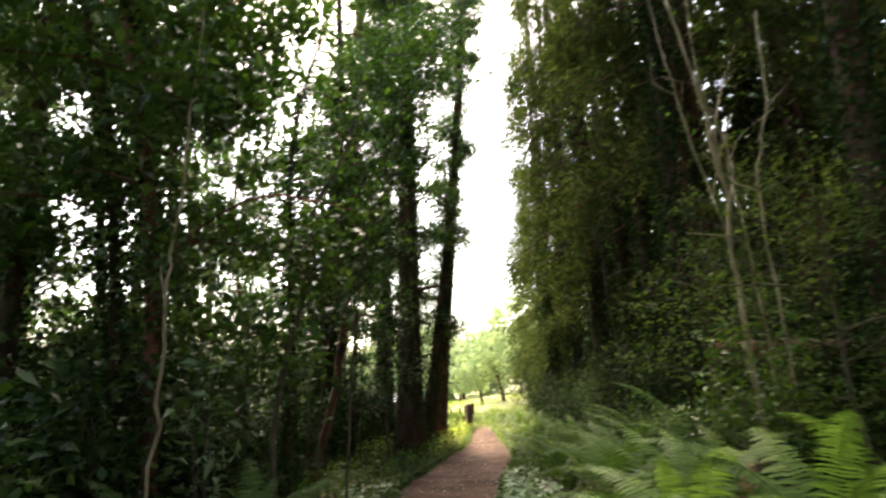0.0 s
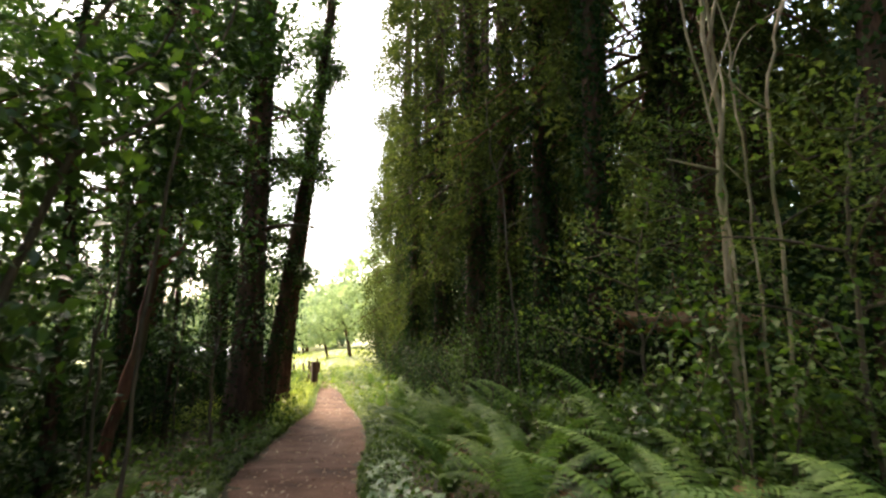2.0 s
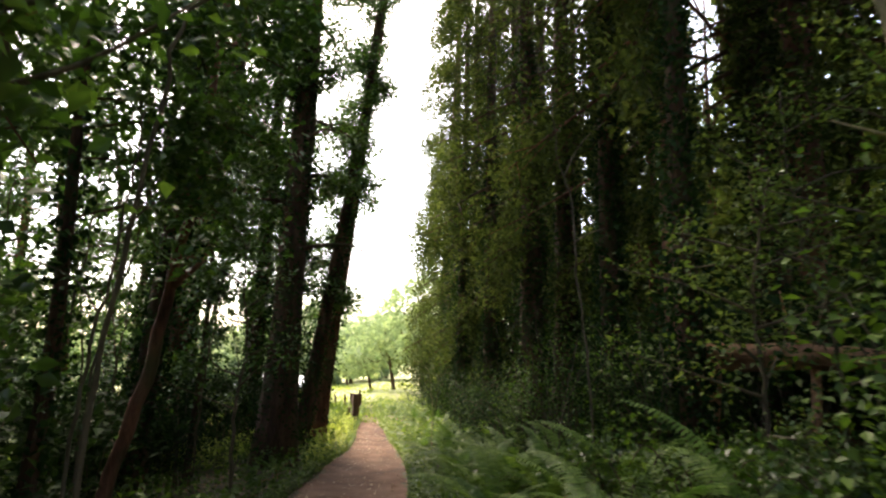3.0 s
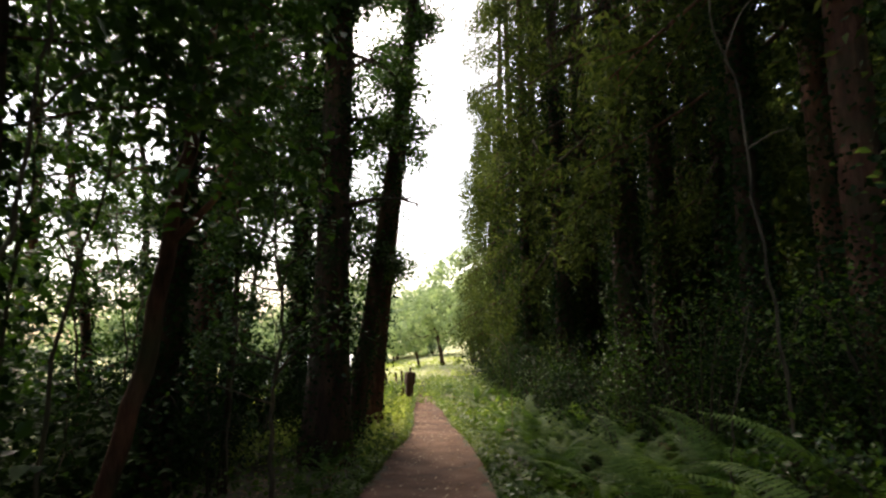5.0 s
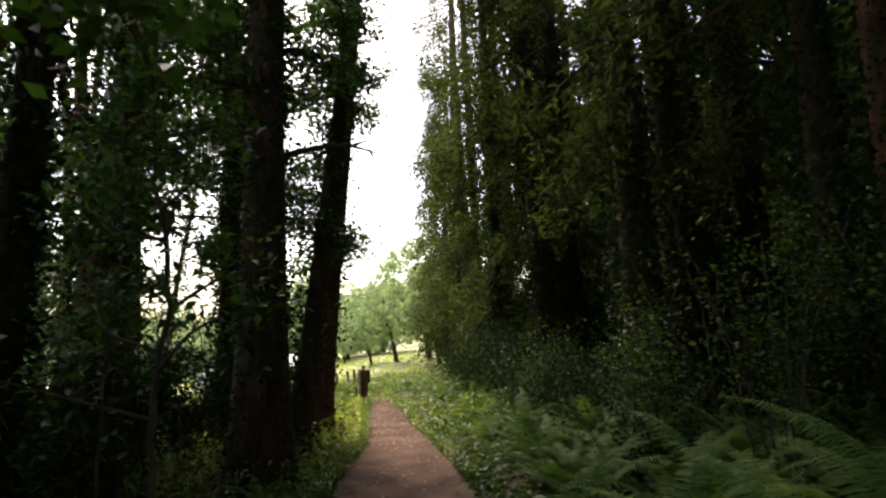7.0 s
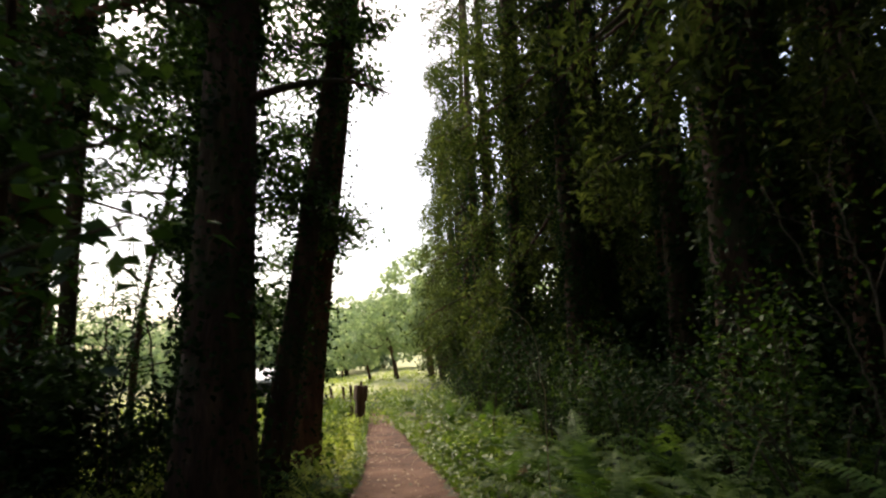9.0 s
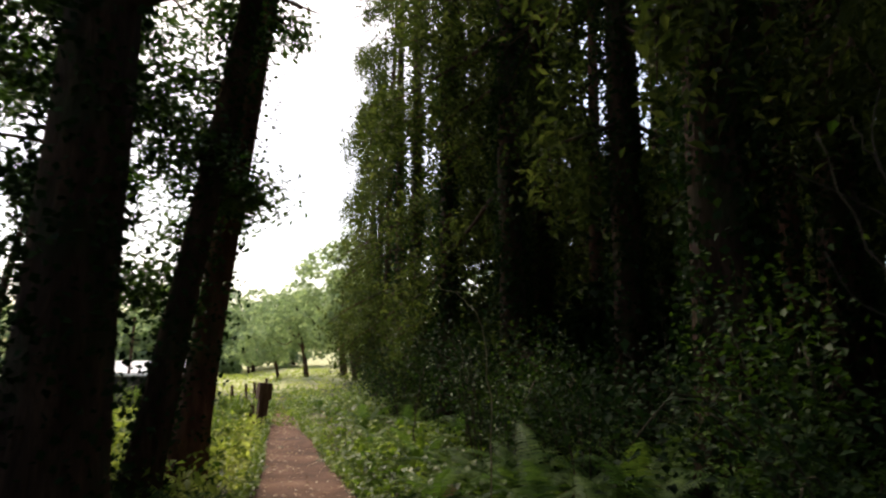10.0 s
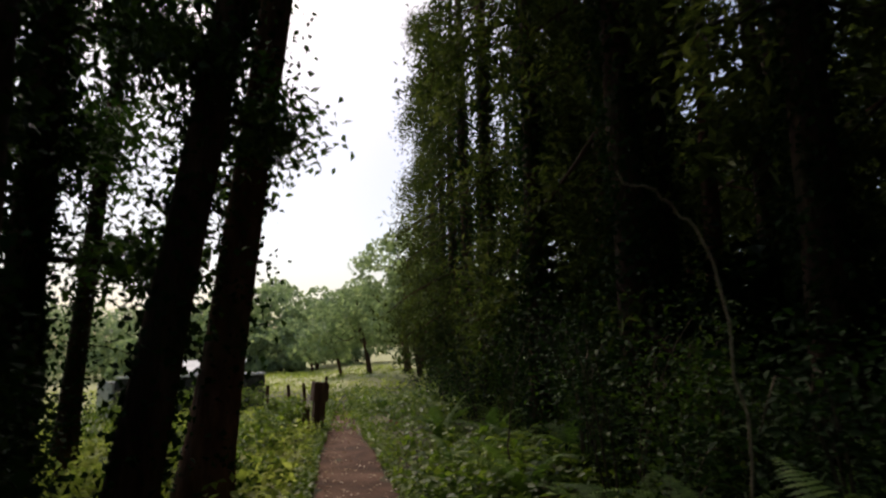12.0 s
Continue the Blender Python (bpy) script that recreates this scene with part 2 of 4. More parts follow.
def leaves(centres, size, aspect=0.55, flat=0.8, rng=RNG, hang=0.2, way=None):
    """Folded pointed blades at the centres. flat: how level they lie; hang: how far tips droop; way: where they point."""
    c = np.asarray(centres, float)
    n = len(c)
    nrm = unit(rng.normal(0, 1, (n, 3)) * (1 - flat) + np.array([0, 0, flat]))
    d = rng.normal(0, 1, (n, 3)) if way is None else way + rng.normal(0, 0.45, (n, 3))
    d[:, 2] -= hang
    d = unit(d - nrm * np.sum(d * nrm, 1)[:, None])
    w = np.cross(nrm, d)
    L = (size * rng.uniform(0.6, 1.35, n))[:, None]
    W = L * aspect * 0.5
    base, tip = c - d * L * 0.5, c + d * L * 0.5 - nrm * L * 0.12
    mid = c - d * L * 0.06
    fold = nrm * L * 0.10
    vs = np.stack([base, mid + w * W + fold, tip, mid - w * W + fold], 1).reshape(-1, 3)
    o = np.arange(n)[:, None] * 4
    return vs, np.vstack([o + np.array([0, 1, 2]), o + np.array([0, 2, 3])])


def clusters(points, per, spread, rng=RNG):
    p = np.repeat(np.asarray(points, float), per, axis=0)
    return p + rng.normal(0, 1, p.shape) * np.asarray(spread)


def ground_z(x, y):
    """Level, then falling gently along the path; a low bank on one side, falling to open land on the other."""
    x, y = np.asarray(x, float), np.asarray(y, float)
    fall = np.interp(y, (5, 8, 11, 15, 18, 22, 32, 60, 110), (0, -0.08, -0.23, -0.42, -0.50, -0.57, -0.62, -0.66, -0.9))
    edge = 0.02 * np.clip(y, 0, 40)
    right = np.clip(x - 1.6 - edge, 0, 12)
    left = np.clip(-x - 1.5, 0, 14)
    open_left = np.clip((y - 14) / 10, 0, 1)
    z = fall + 0.10 * np.minimum(right, 4) + 0.015 * right - left * (0.015 + 0.075 * open_left)
    away = np.clip((np.hypot(x, y - 20) - 60) / 300, 0, 1)
    z = z + 5.0 * away ** 1.3
    off = np.clip(np.abs(x - 0.4) - 1.0, 0, 1)
    return z + off * 0.05 * (np.sin(x * 1.7 + y * 0.9) + np.sin(y * 1.31 - x * 0.6))


# ---- ground and path ----
def spaced(inner, step, outer, n):
    near = np.arange(-inner, inner + step * 0.5, step)
    far = np.geomspace(inner + step * 2, outer, n)
    return np.concatenate([-far[::-1], near, far])


gx, gy = spaced(14, 0.4, 900, 22), spaced(26, 0.5, 900, 22) + 18
X, Y = np.meshgrid(gx, gy, indexing="ij")
V = np.stack([X, Y, ground_z(X, Y)], -1).reshape(-1, 3)
i, k = np.meshgrid(np.arange(len(gx) - 1), np.arange(len(gy) - 1), indexing="ij")
q = i * len(gy) + k
q2 = q + len(gy)
T = np.vstack([np.stack([q, q2, q2 + 1], -1).reshape(-1, 3), np.stack([q, q2 + 1, q + 1], -1).reshape(-1, 3)])
ground_me = tri_mesh("ground", V, T, EARTH, True)
ground_me.materials.clear()
ground_me.materials.append(GROUND)
gxx, gyy = V[:, 0], V[:, 1]
edge_noise = 1.5 * np.sin(gxx * 0.7 + gyy * 0.4) + 1.2 * np.sin(gyy * 0.9 - gxx * 0.5)
outside = np.maximum.reduce([gyy - 46, -gxx - 11, -gyy - 22, gxx - 42, np.minimum(gyy - 27, -gxx - 0.5)]) + edge_noise
meadow = ground_me.attributes.new("meadow", "FLOAT", "POINT")
meadow.data.foreach_set("value", np.clip(outside / 5 + 0.4, 0, 1).astype(np.float32))
tagged(new("ground", ground_me), "dark leafy woodland floor running out into sunny meadow", "ground", kind="structure")

PATH_Y = [-8, 0, 4, 8, 11, 13, 15, 17, 19, 21, 23.5, 26, 30, 33, 37, 42]
PATH_L = [-0.75, -0.8, -0.84, -0.84, -0.83, -0.68, -0.38, -0.1, 0.22, 0.62, 0.86, 1.0, 1.36, 1.6, 1.95, 2.45]
PATH_R = [0.75, 0.68, 0.66, 0.68, 1.0, 1.36, 1.64, 1.84, 1.97, 2.0, 2.06, 2.1, 2.25, 2.3, 2.4, 2.7]


def path_edges(y):
    return np.interp(y, PATH_Y, PATH_L), np.interp(y, PATH_Y, PATH_R)


ys = np.arange(-8, 37.5, 0.12)
el, er = path_edges(ys)
wob = lambda s, f: 0.07 * np.sin(ys * f + s) + 0.05 * np.sin(ys * f * 2.7 + s * 2) + 0.04 * np.sin(ys * f * 6.1 + s) + RNG.normal(0, 0.03, len(ys))
el, er = el + wob(1, 1.9), er + wob(4, 1.6)
f = np.linspace(0, 1, 13)
PX = el[:, None] * (1 - f) + er[:, None] * f
PYY = np.repeat(ys[:, None], 13, 1)
PZ = ground_z(PX, PYY) + 0.03 - 0.03 * np.sin(np.pi * f)[None] ** 0.6 + RNG.normal(0, 0.004, PX.shape) + 0.012 * np.sin(PX * 3 + PYY * 1.3) * np.sin(PX * 2.1 - PYY * 0.8) + 0.012 * np.sin(PX * 7 + 2 * np.sin(PYY * 1.9)) * np.sin(PYY * 4.3 + PX * 2)
PZ = np.maximum(PZ, ground_z(PX, PYY) + 0.006)
PZ[:, 0] = PZ[:, -1] = ground_z(PX[:, 6], ys) - 0.05
V = np.stack([PX, PYY, PZ], -1).reshape(-1, 3)
i, k = np.meshgrid(np.arange(len(ys) - 1), np.arange(12), indexing="ij")
q = i * 13 + k
T = np.vstack([np.stack([q, q + 1, q + 14], -1).reshape(-1, 3), np.stack([q, q + 14, q + 13], -1).reshape(-1, 3)])
tagged(new("footpath", tri_mesh("footpath", V, T, PATHDIRT, True)), "narrow trodden reddish-brown earth footpath through the wood", "path", kind="structure")


# ---- trees ----
def tree(name, label, category, x, y, height, radius, lean=(0, 0), bark=BARK, leaf=BROAD, crown=(3, 12), reach=2.5, limbs=9,
         per=60, size=0.11, aspect=0.6, droop=0.2, ivy=0.0, seed=1, group="", sides=12, bend=0.25, spread=0.35, toward=None, z_base=None, twigs=4, clear=None, tall=0.55, lean_curve=1.0, gaps=0.0, simple=False):
    rng = np.random.default_rng(seed)
    z0 = float(ground_z(x, y)) if z_base is None else z_base
    levels = 9
    s = np.linspace(0, 1, levels)
    pts = np.stack([lean[0] * (1 - (1 - s) ** lean_curve) + bend * np.sin(s * 5 + seed) * s, lean[1] * s + bend * np.cos(s * 4 + seed) * s - bend * s, s * height], -1)
    pts[0, 2] = -0.15
    line = smooth_line(pts, 22)
    line[:, 2] = np.maximum.accumulate(line[:, 2])
    hh = np.clip(line[:, 2] / height, 0, 1)
    rad = radius * (1 - 0.75 * hh ** 1.2)
    rad[0] = radius * 1.05
    root = tagged(new(name), label, category, group)
    root.location = (x, y, z0)
    child("trunk", tri_mesh("trunk", *tube(line, rad, sides, 0.06, rng, 0.45), bark, True), root)
    tips = []
    for a in range(limbs):
        zz = crown[0] + (crown[1] - crown[0]) * (a + rng.uniform(0, 0.9)) / limbs
        zz = min(zz, height * 0.97)
        o = np.array([np.interp(zz, line[:, 2], line[:, j]) for j in range(3)])
        az = a * 2.4 + rng.uniform(-0.5, 0.5) + seed
        if toward is not None and rng.random() < 0.45:
            az = toward + rng.uniform(-0.7, 0.7)
        L = reach * rng.uniform(0.55, 1.1) * (1 - 0.45 * (zz - crown[0]) / max(crown[1] - crown[0], 0.1))
        way = np.array([math.cos(az), math.sin(az), 0])
        rise = rng.uniform(0.1, 0.5) - droop
        side = np.array([-way[1], way[0], 0]) * rng.uniform(-0.25, 0.25)
        p = [o, o + way * L * 0.35 + side * L * 0.5 + [0, 0, L * rise * 0.5], o + way * L * 0.7 + side * L + [0, 0, L * rise * 0.7 - droop * L * 0.15], o + way * L + side * L * 0.6 + [0, 0, L * rise * 0.5 - droop * L * 0.55]]
        lm = smooth_line(p, 8)
        thin = lm[::3] if simple else lm
        if clear is not None and not clear(*(lm[-1:] + [x, y, z0]).T)[0]:
            continue
        r0 = max(0.012, radius * 0.24 * (1 - 0.6 * zz / height))
        pieces = [tube(thin, np.linspace(r0, 0.006, len(thin)), 4 if simple else 6, 0.08, rng)]
        pts_l = list(lm[3:])
        for b in range(twigs):
            j = rng.integers(2, 7)
            d = unit((way * rng.uniform(0.2, 0.8) + rng.normal(0, 0.6, 3) - [0, 0, droop * 0.6])[None])[0]
            tl = L * rng.uniform(0.2, 0.45)
            tw = smooth_line([lm[j], lm[j] + d * tl * 0.5, lm[j] + d * tl - [0, 0, droop * tl * 0.4]], 4)
            if not simple:
                pieces.append(tube(tw[::3], np.linspace(r0 * 0.4, 0.004, 2), 3, 0, rng))
            pts_l += list(tw[1:])
        child("limb", tri_mesh("limb", *join(pieces), bark, True), root)
        if rng.random() >= gaps:
            tips += pts_l
    if per and tips:
        keep = np.array(tips)
        cc = clusters(keep, per, (spread, spread, spread * tall), rng)
        cc = cc[cc[:, 2] > 0.3]
        if clear is not None:
            cc = cc[clear(cc[:, 0] + x, cc[:, 1] + y, cc[:, 2] + z0)]
        child("crown", tri_mesh("crown", *leaves(cc, size, aspect, 0.6, rng, 0.3 + droop), leaf), root, "drooping dense green foliage" if droop > 0.4 else "", "stuff")
    if ivy:
        n = int(5200 * ivy)
        zz = rng.uniform(0, 1, n) ** 1.2 * min(height * 0.8, 9.5)
        az = rng.uniform(0, 2 * np.pi, n)
        o = np.stack([np.interp(zz, line[:, 2], line[:, j]) for j in range(3)], -1)
        rr = np.interp(zz, line[:, 2], rad) + np.abs(rng.normal(0.03, 0.11, n)) * (1 + 0.7 * np.sin(zz * 2.1 + az * 2 + seed))
        out = np.stack([np.cos(az), np.sin(az), np.zeros(n)], -1)
        child("ivy", tri_mesh("ivy", *leaves(o + out * rr[:, None], 0.078, 0.85, 0.25, rng, 0.6), IVY), root, "glossy dark ivy climbing the trunk", "stuff")
    return root


def ragged(y, z, k):
    """An uneven foliage edge, in metres."""
    return 0.28 * np.sin(z * 1.9 + k) + 0.22 * np.sin(z * 4.3 + y * 1.7 + k) + 0.2 * np.sin(y * 2.6 - z * 0.8)


def left_of_gap(x, y, z):
    """Foliage of the broadleaf side keeps clear of the walker, of the strip of sky over the path and of a low window to the open field."""
    far = x < 0.7 + 0.12 * np.maximum(z - 4.0, 0) + ragged(y, z, 1.0)
    near = (x < -0.45 + 0.12 * np.maximum(z - 3, 0)) | (z > 9.6 + 0.25 * np.maximum(y - 8, 0) + 1.5 * ragged(y, x * 2, 0.3))
    field = (x > -2.95 - 0.26 * (y - 18) + 0.5 * ragged(x, z, 3.0)) & (x < -1.8 - 0.16 * (y - 18) + 0.5 * ragged(x, z, 5.0)) & (y > 18.2) & (z < 1.2 + 0.26 * (y - 9) + ragged(x, y, 2.0))
    high = (y > 16.5) & (x < -2.9 - 0.27 * (y - 16.5)) & (x > -4.2 - 0.4 * (y - 16.5)) & (z > 1.2 + 0.34 * (y - 8.6) + ragged(x, y, 1.5)) & (z < 1.2 + 0.62 * (y - 8.6))
    return ~high & np.where(y > 16.5, far, near) & ((x < -1.2) | (z > 2.6) | (y > 17)) & ~field


def right_of_gap(x, y, z):
    far = x > 2.5 + 0.15 * np.maximum(z - 4.5, 0) + 0.05 * (y - 28) + 1.5 * ragged(y, z, 2.0)
    mid = x > np.where(z > 4.5, 2.5, 3.3) + 0.6 * ragged(y, z, 0.5)
    left = np.where(y > 22, 7.2 + 0.62 * (y - 22), 7.2 - 0.85 * (22 - y))
    right = np.where(y > 22, 7.9 + 0.8 * (y - 22), 7.9 - 0.37 * (22 - y))
    glade = (y < 19) | (x < left + 0.4 * ragged(y, z, 1.0)) | (x > right + 0.4 * ragged(y, z, 4.0)) | (z < 4.4 + 0.36 * (y - 19))
    glade = glade & ((y > 19.5) | (np.abs(x - 7.6 + 0.8 * (22 - y)) > 0.45 + 0.3 * ragged(y, z, 4.0)) | (z < 1.2 + 0.4 * np.hypot(x - 0.5, y - 13)))
    glade = glade & ((y < 9.5) | (np.abs(x - 7.1 - 0.68 * (y - 14)) > 0.35 + 0.3 * ragged(y, z, 2.0)) | (y > 26) | (z < 1.6 + 0.37 * np.hypot(x, y - 3.5)))
    near = (x > 2.4 - 0.1 * np.minimum(z - 4, 5)) | ((z > 7.0 + ragged(y, x, 1.0)) & (x > 1.5)) | ((z > 9.5) & (x > 0.4))
    return glade & np.where(y > 26.8, far, np.where(y > 17, mid, near))


DK = "tall broadleaf tree with dark brown furrowed bark and ivy"
# the large trunks beside the path
tree("tree", "leaning red-brown trunked tree with dark leaves", "tree", -3.75, 18.7, 18, 0.36, (1.5, 0), REDBARK, BROAD, (4.4, 16), 2.6, 24, 46, 0.115, ivy=1.3, seed=11, bend=0.15, clear=left_of_gap, lean_curve=1.6, spread=0.28, gaps=0.2)
tree("tree", "thick upright tree with dark ivy-clad bark beside the path", "tree", -0.95, 17.7, 20, 0.335, (0.25, 0), BARK, BROAD, (4.6, 18), 2.0, 28, 48, 0.11, ivy=0.8, seed=12, bend=0.1, clear=left_of_gap, spread=0.28, gaps=0.15)
tree("tree", DK, "tree", -2.0, 21.6, 19, 0.19, (0.3, 0), BARK, BROAD, (2.8, 18), 1.7, 32, 56, 0.11, ivy=1.4, seed=13, bend=0.1, clear=left_of_gap, spread=0.28, gaps=0.15)
tree("tree", "leaning dark trunk, one of a pair by the path", "tree", -0.66, 20.1, 19, 0.165, (2.1, 0.0), BARK, BROAD, (3.4, 18), 1.3, 30, 40, 0.105, ivy=0.5, seed=14, bend=0.05, clear=left_of_gap, lean_curve=1.5, spread=0.28)
tree("tree", "leaning red-brown trunk, one of a pair by the path", "tree", -0.27, 21.6, 20, 0.215, (2.0, 0.3), REDBARK, BROAD, (3.4, 19), 1.2, 32, 38, 0.105, ivy=0.3, seed=15, bend=0.05, clear=left_of_gap, lean_curve=1.15, spread=0.26)
tree("tree", "slender dark tree with scattered leaves at the wood's edge", "tree", -2.75, 25.4, 13, 0.16, (0.9, 0), BARK, BROAD, (2.0, 12), 1.8, 13, 20, 0.12, ivy=0.5, seed=16, bend=0.12, clear=left_of_gap, spread=0.25)
tree("tree", "broadleaf tree with a spreading dark crown over slender trunk", "tree", -3.3, 20.4, 15, 0.13, (-0.2, 0), BARK, BROAD, (3.6, 14), 2.4, 15, 34, 0.14, seed=17, clear=left_of_gap, spread=0.28)

tree("tree", "forked mossy trunk whose crown hangs high over the path", "tree", -2.9, 14.5, 13, 0.2, (0.7, 0), BARK, BROAD, (8.4, 13), 3.9, 16, 60, 0.115, ivy=1.1, seed=18, bend=0.12, spread=0.32, toward=0.0, lean_curve=1.2)

tree("tree", "slender leafy young tree between the red and the thick trunk", "tree", -2.35, 16.0, 8, 0.06, (0.2, 0), BARK, BROAD, (1.6, 8), 0.95, 20, 24, 0.1, seed=19, bend=0.15, spread=0.2)

# the left belt of broadleaf trees
# Those with y under 1 stay unseen, added to close off light behind.
LEFT = [(-7.0, 9.4, 12, 0.14), (-9.6, 12.6, 12, 0.16), (-10.8, 16.4, 12, 0.16), (-10.2, 6.4, 12, 0.15), (-5.6, 22.9, 13, 0.14), (-5.9, 10.6, 11, 0.1), (-4.2, 21.6, 13, 0.2), (-4.9, 24.6, 12, 0.14), (-4.5, 27.4, 10, 0.1), (-6.8, 25.6, 12, 0.15), (-8.6, 21.5, 12, 0.16), (-2.9, 6.2, 9, 0.1), (-2.6, 10.2, 9, 0.08), (-4.4, 11.0, 12.5, 0.12), (-6.4, 13.2, 12, 0.16), (-5.2, 7.6, 11, 0.13), (-3.5, 7.0, 9, 0.07),
        (-7.2, 17.0, 12, 0.16), (-6.2, 20.5, 11, 0.13), (-4.2, 3.6, 10, 0.11), (-6.5, 4.4, 12, 0.16), (-8.2, 9.5, 12, 0.16), (-3.0, 0.2, 10, 0.12), (-5.5, -1.5, 12, 0.16), (-2.7, -4.5, 11, 0.15), (-8.4, 2.0, 12, 0.17)]
for j, (x, y, h, r) in enumerate(LEFT):
    tree("tree", "slender broadleaf tree in the dense wood edge", "tree", x, y, h, r, (RNG.uniform(-1, 1.2), RNG.uniform(-0.8, 0.8)), REDBARK if j % 4 == 2 or x == -2.9 else BARK, BROAD, (1.5, h - 0.3), 3.2 if x > -4.6 and y < 16 else 2.6, 20, 33 if y < 11.2 else 24, 0.115 if x > -4.6 else 0.14, 0.62, 0.15, 0.3, 40 + j, "trees of the wood edge", 9, 0.4, 0.22, gaps=0.3 if y > 11.2 else 0.16, toward=0.0 if x > -4.5 and y < 15 else None, clear=left_of_gap)

# conifers and ivy-clad trunks of the dark side
# Entries with y under 3 are out of view, added to hold back light.
RIGHT = [(4.25, 10.5, 17, 0.15, BARK), (5.2, 12.2, 18, 0.24, REDBARK), (8.0, 12.7, 18, 0.3, REDBARK), (4.25, 16.4, 19, 0.26, BARK), (5.3, 17.2, 19, 0.27, BARK), (5.6, 19.6, 19, 0.22, BARK), (4.7, 21.5, 20, 0.22, BARK), (4.2, 23.4, 20, 0.15, BARK),
         (5.0, 25.6, 20, 0.19, BARK), (5.0, 28.6, 20, 0.18, BARK), (5.6, 32.4, 20, 0.2, BARK), (6.2, 36.5, 20, 0.18, BARK), (6.9, 41.0, 18, 0.18, BARK), (7.6, 46.5, 17, 0.2, BARK),
         (4.9, 6.6, 17, 0.2, BARK), (4.6, 2.2, 17, 0.2, BARK), (4.6, -2.6, 15, 0.22, BARK), (3.2, -7.0, 14, 0.22, BARK), (4.7, 13.6, 17, 0.17, BARK), (6.6, 14.4, 18, 0.25, REDBARK), (6.4, 17.0, 18, 0.22, BARK), (5.9, 22.7, 18, 0.22, BARK), (7.4, 19.4, 18, 0.2, BARK), (6.9, 26.2, 18, 0.2, REDBARK), (6.3, 24.2, 18, 0.18, BARK), (6.85, 12.3, 18, 0.3, BARK), (8.3, 27.6, 19, 0.2, BARK)]
for j, (x, y, h, r, b) in enumerate(RIGHT):
    near = y < 20
    tree("conifer", "tall conifer hung with drooping sprays and ivy" if b is BARK else "tall conifer with bare red-brown lower trunk", "tree", x, y, h, r, (RNG.uniform(-0.3, 0.3), RNG.uniform(-0.3, 0.3)), b, CONIFER,
         (6.6 if y < 14.5 else 4.2 if near else 1.2 if y < 30 else 2.6, h), 3.3 if y < 14.5 else 2.4 if near else 2.5, 28 if y < 14.5 else 24 if near else 26, (14 if y < 3 else 36) if near else 31, 0.26 if y < 3 else 0.15, 0.36, 0.75, 0.35 if b is REDBARK else 1.1, 80 + j, "conifers of the dark plantation", 10, 0.12, 0.19, toward=math.pi, clear=right_of_gap, tall=1.7, gaps=0.22 if near else 0.15)
for j in range(48):
    x, y = 8.4 + (j % 6) * 2.2 + RNG.uniform(-0.8, 0.8), -6 + (j // 6) * 6.6 + RNG.uniform(-2.4, 2.4)
    if y > 29 and x < 9.3:
        continue
    tree("conifer", "dark conifer standing deep in the plantation", "tree", x, y, RNG.uniform(15, 18), RNG.uniform(0.16, 0.27), (RNG.uniform(-0.3, 0.3), 0), BARK if j % 3 else REDBARK, CONIFER, (0.8 if j % 6 > 2 else 4.0, 16), 2.4, 15, 11, 0.44, 0.42, 0.6, 0.1, 120 + j, "conifers of the dark plantation", 8, 0.12, 0.4, twigs=3, tall=1.0, simple=True, clear=right_of_gap, gaps=0.1)
# Extra back row, added to keep sky and light from coming through.
for j in range(16):
    tree("conifer", "dense conifer added behind the plantation to shut out light", "tree", 21.5 + RNG.uniform(-0.8, 0.8), -10 + j * 4.2, RNG.uniform(13, 16), 0.2, (0, 0), BARK, CONIFER, (0.6, 14), 2.8, 18, 12, 0.7, 0.5, 0.5, 0.0, 220 + j, "conifers of the dark plantation", 8, 0.1, 0.5, twigs=3, tall=1.0, simple=True, clear=right_of_gap)
# Unseen trees at the back of the walk, added to close off light.
for j, (x, y) in enumerate(((-1.2, -9), (1.4, -11), (-4.5, -9), (5.5, -11), (-8.5, -6), (9, -9))):
    tree("tree", "broadleaf tree added unseen behind the walk's start to close off light", "tree", x, y, 12, 0.16, (0.3, 0.2), BARK, BROAD, (1.5, 12), 3.0, 15, 24, 0.2, seed=200 + j, simple=True, group="trees of the wood edge", sides=8)

# ---- saplings and dead stems ----
def stem(name, label, category, points, r0, r1, bark, branches=(), leaf=None, per=0, size=0.1, seed=1, spread=0.2):
    """A thin crooked stem through the given points, with side branches and sparse leaves."""
    rng = np.random.default_rng(seed)
    p = np.array(points, float)
    base = p[0].copy()
    base[2] = float(ground_z(base[0], base[1]))
    p = p - base
    p[0, 2] -= 0.1
    line = smooth_line(p, 26)
    line[1:-1] += rng.normal(0, 0.012, (24, 3))
    root = tagged(new(name), label, category)
    root.location = base
    child("stem", tri_mesh("stem", *tube(line, np.linspace(r0, r1, 26), 8, 0.08, rng), bark, True), root)
    spots = list(line[14:])
    for k, d, L in branches:
        o = line[int(k * 25)]
        d = np.array(d, float) / np.linalg.norm(d)
        b = smooth_line([o, o + d * L * 0.5 + rng.normal(0, 0.06 * L, 3), o + d * L + rng.normal(0, 0.1 * L, 3)], 8)
        child("branch", tri_mesh("branch", *tube(b, np.linspace(max(r1, r0 * 0.55), 0.004, 8), 6, 0.06, rng), bark, True), root)
        spots += list(b[2:])
    if per:
        child("leaves", tri_mesh("leaves", *leaves(clusters(spots, per, spread, rng), size, 0.6, 0.65, rng), leaf), root, "", "stuff")
    return root


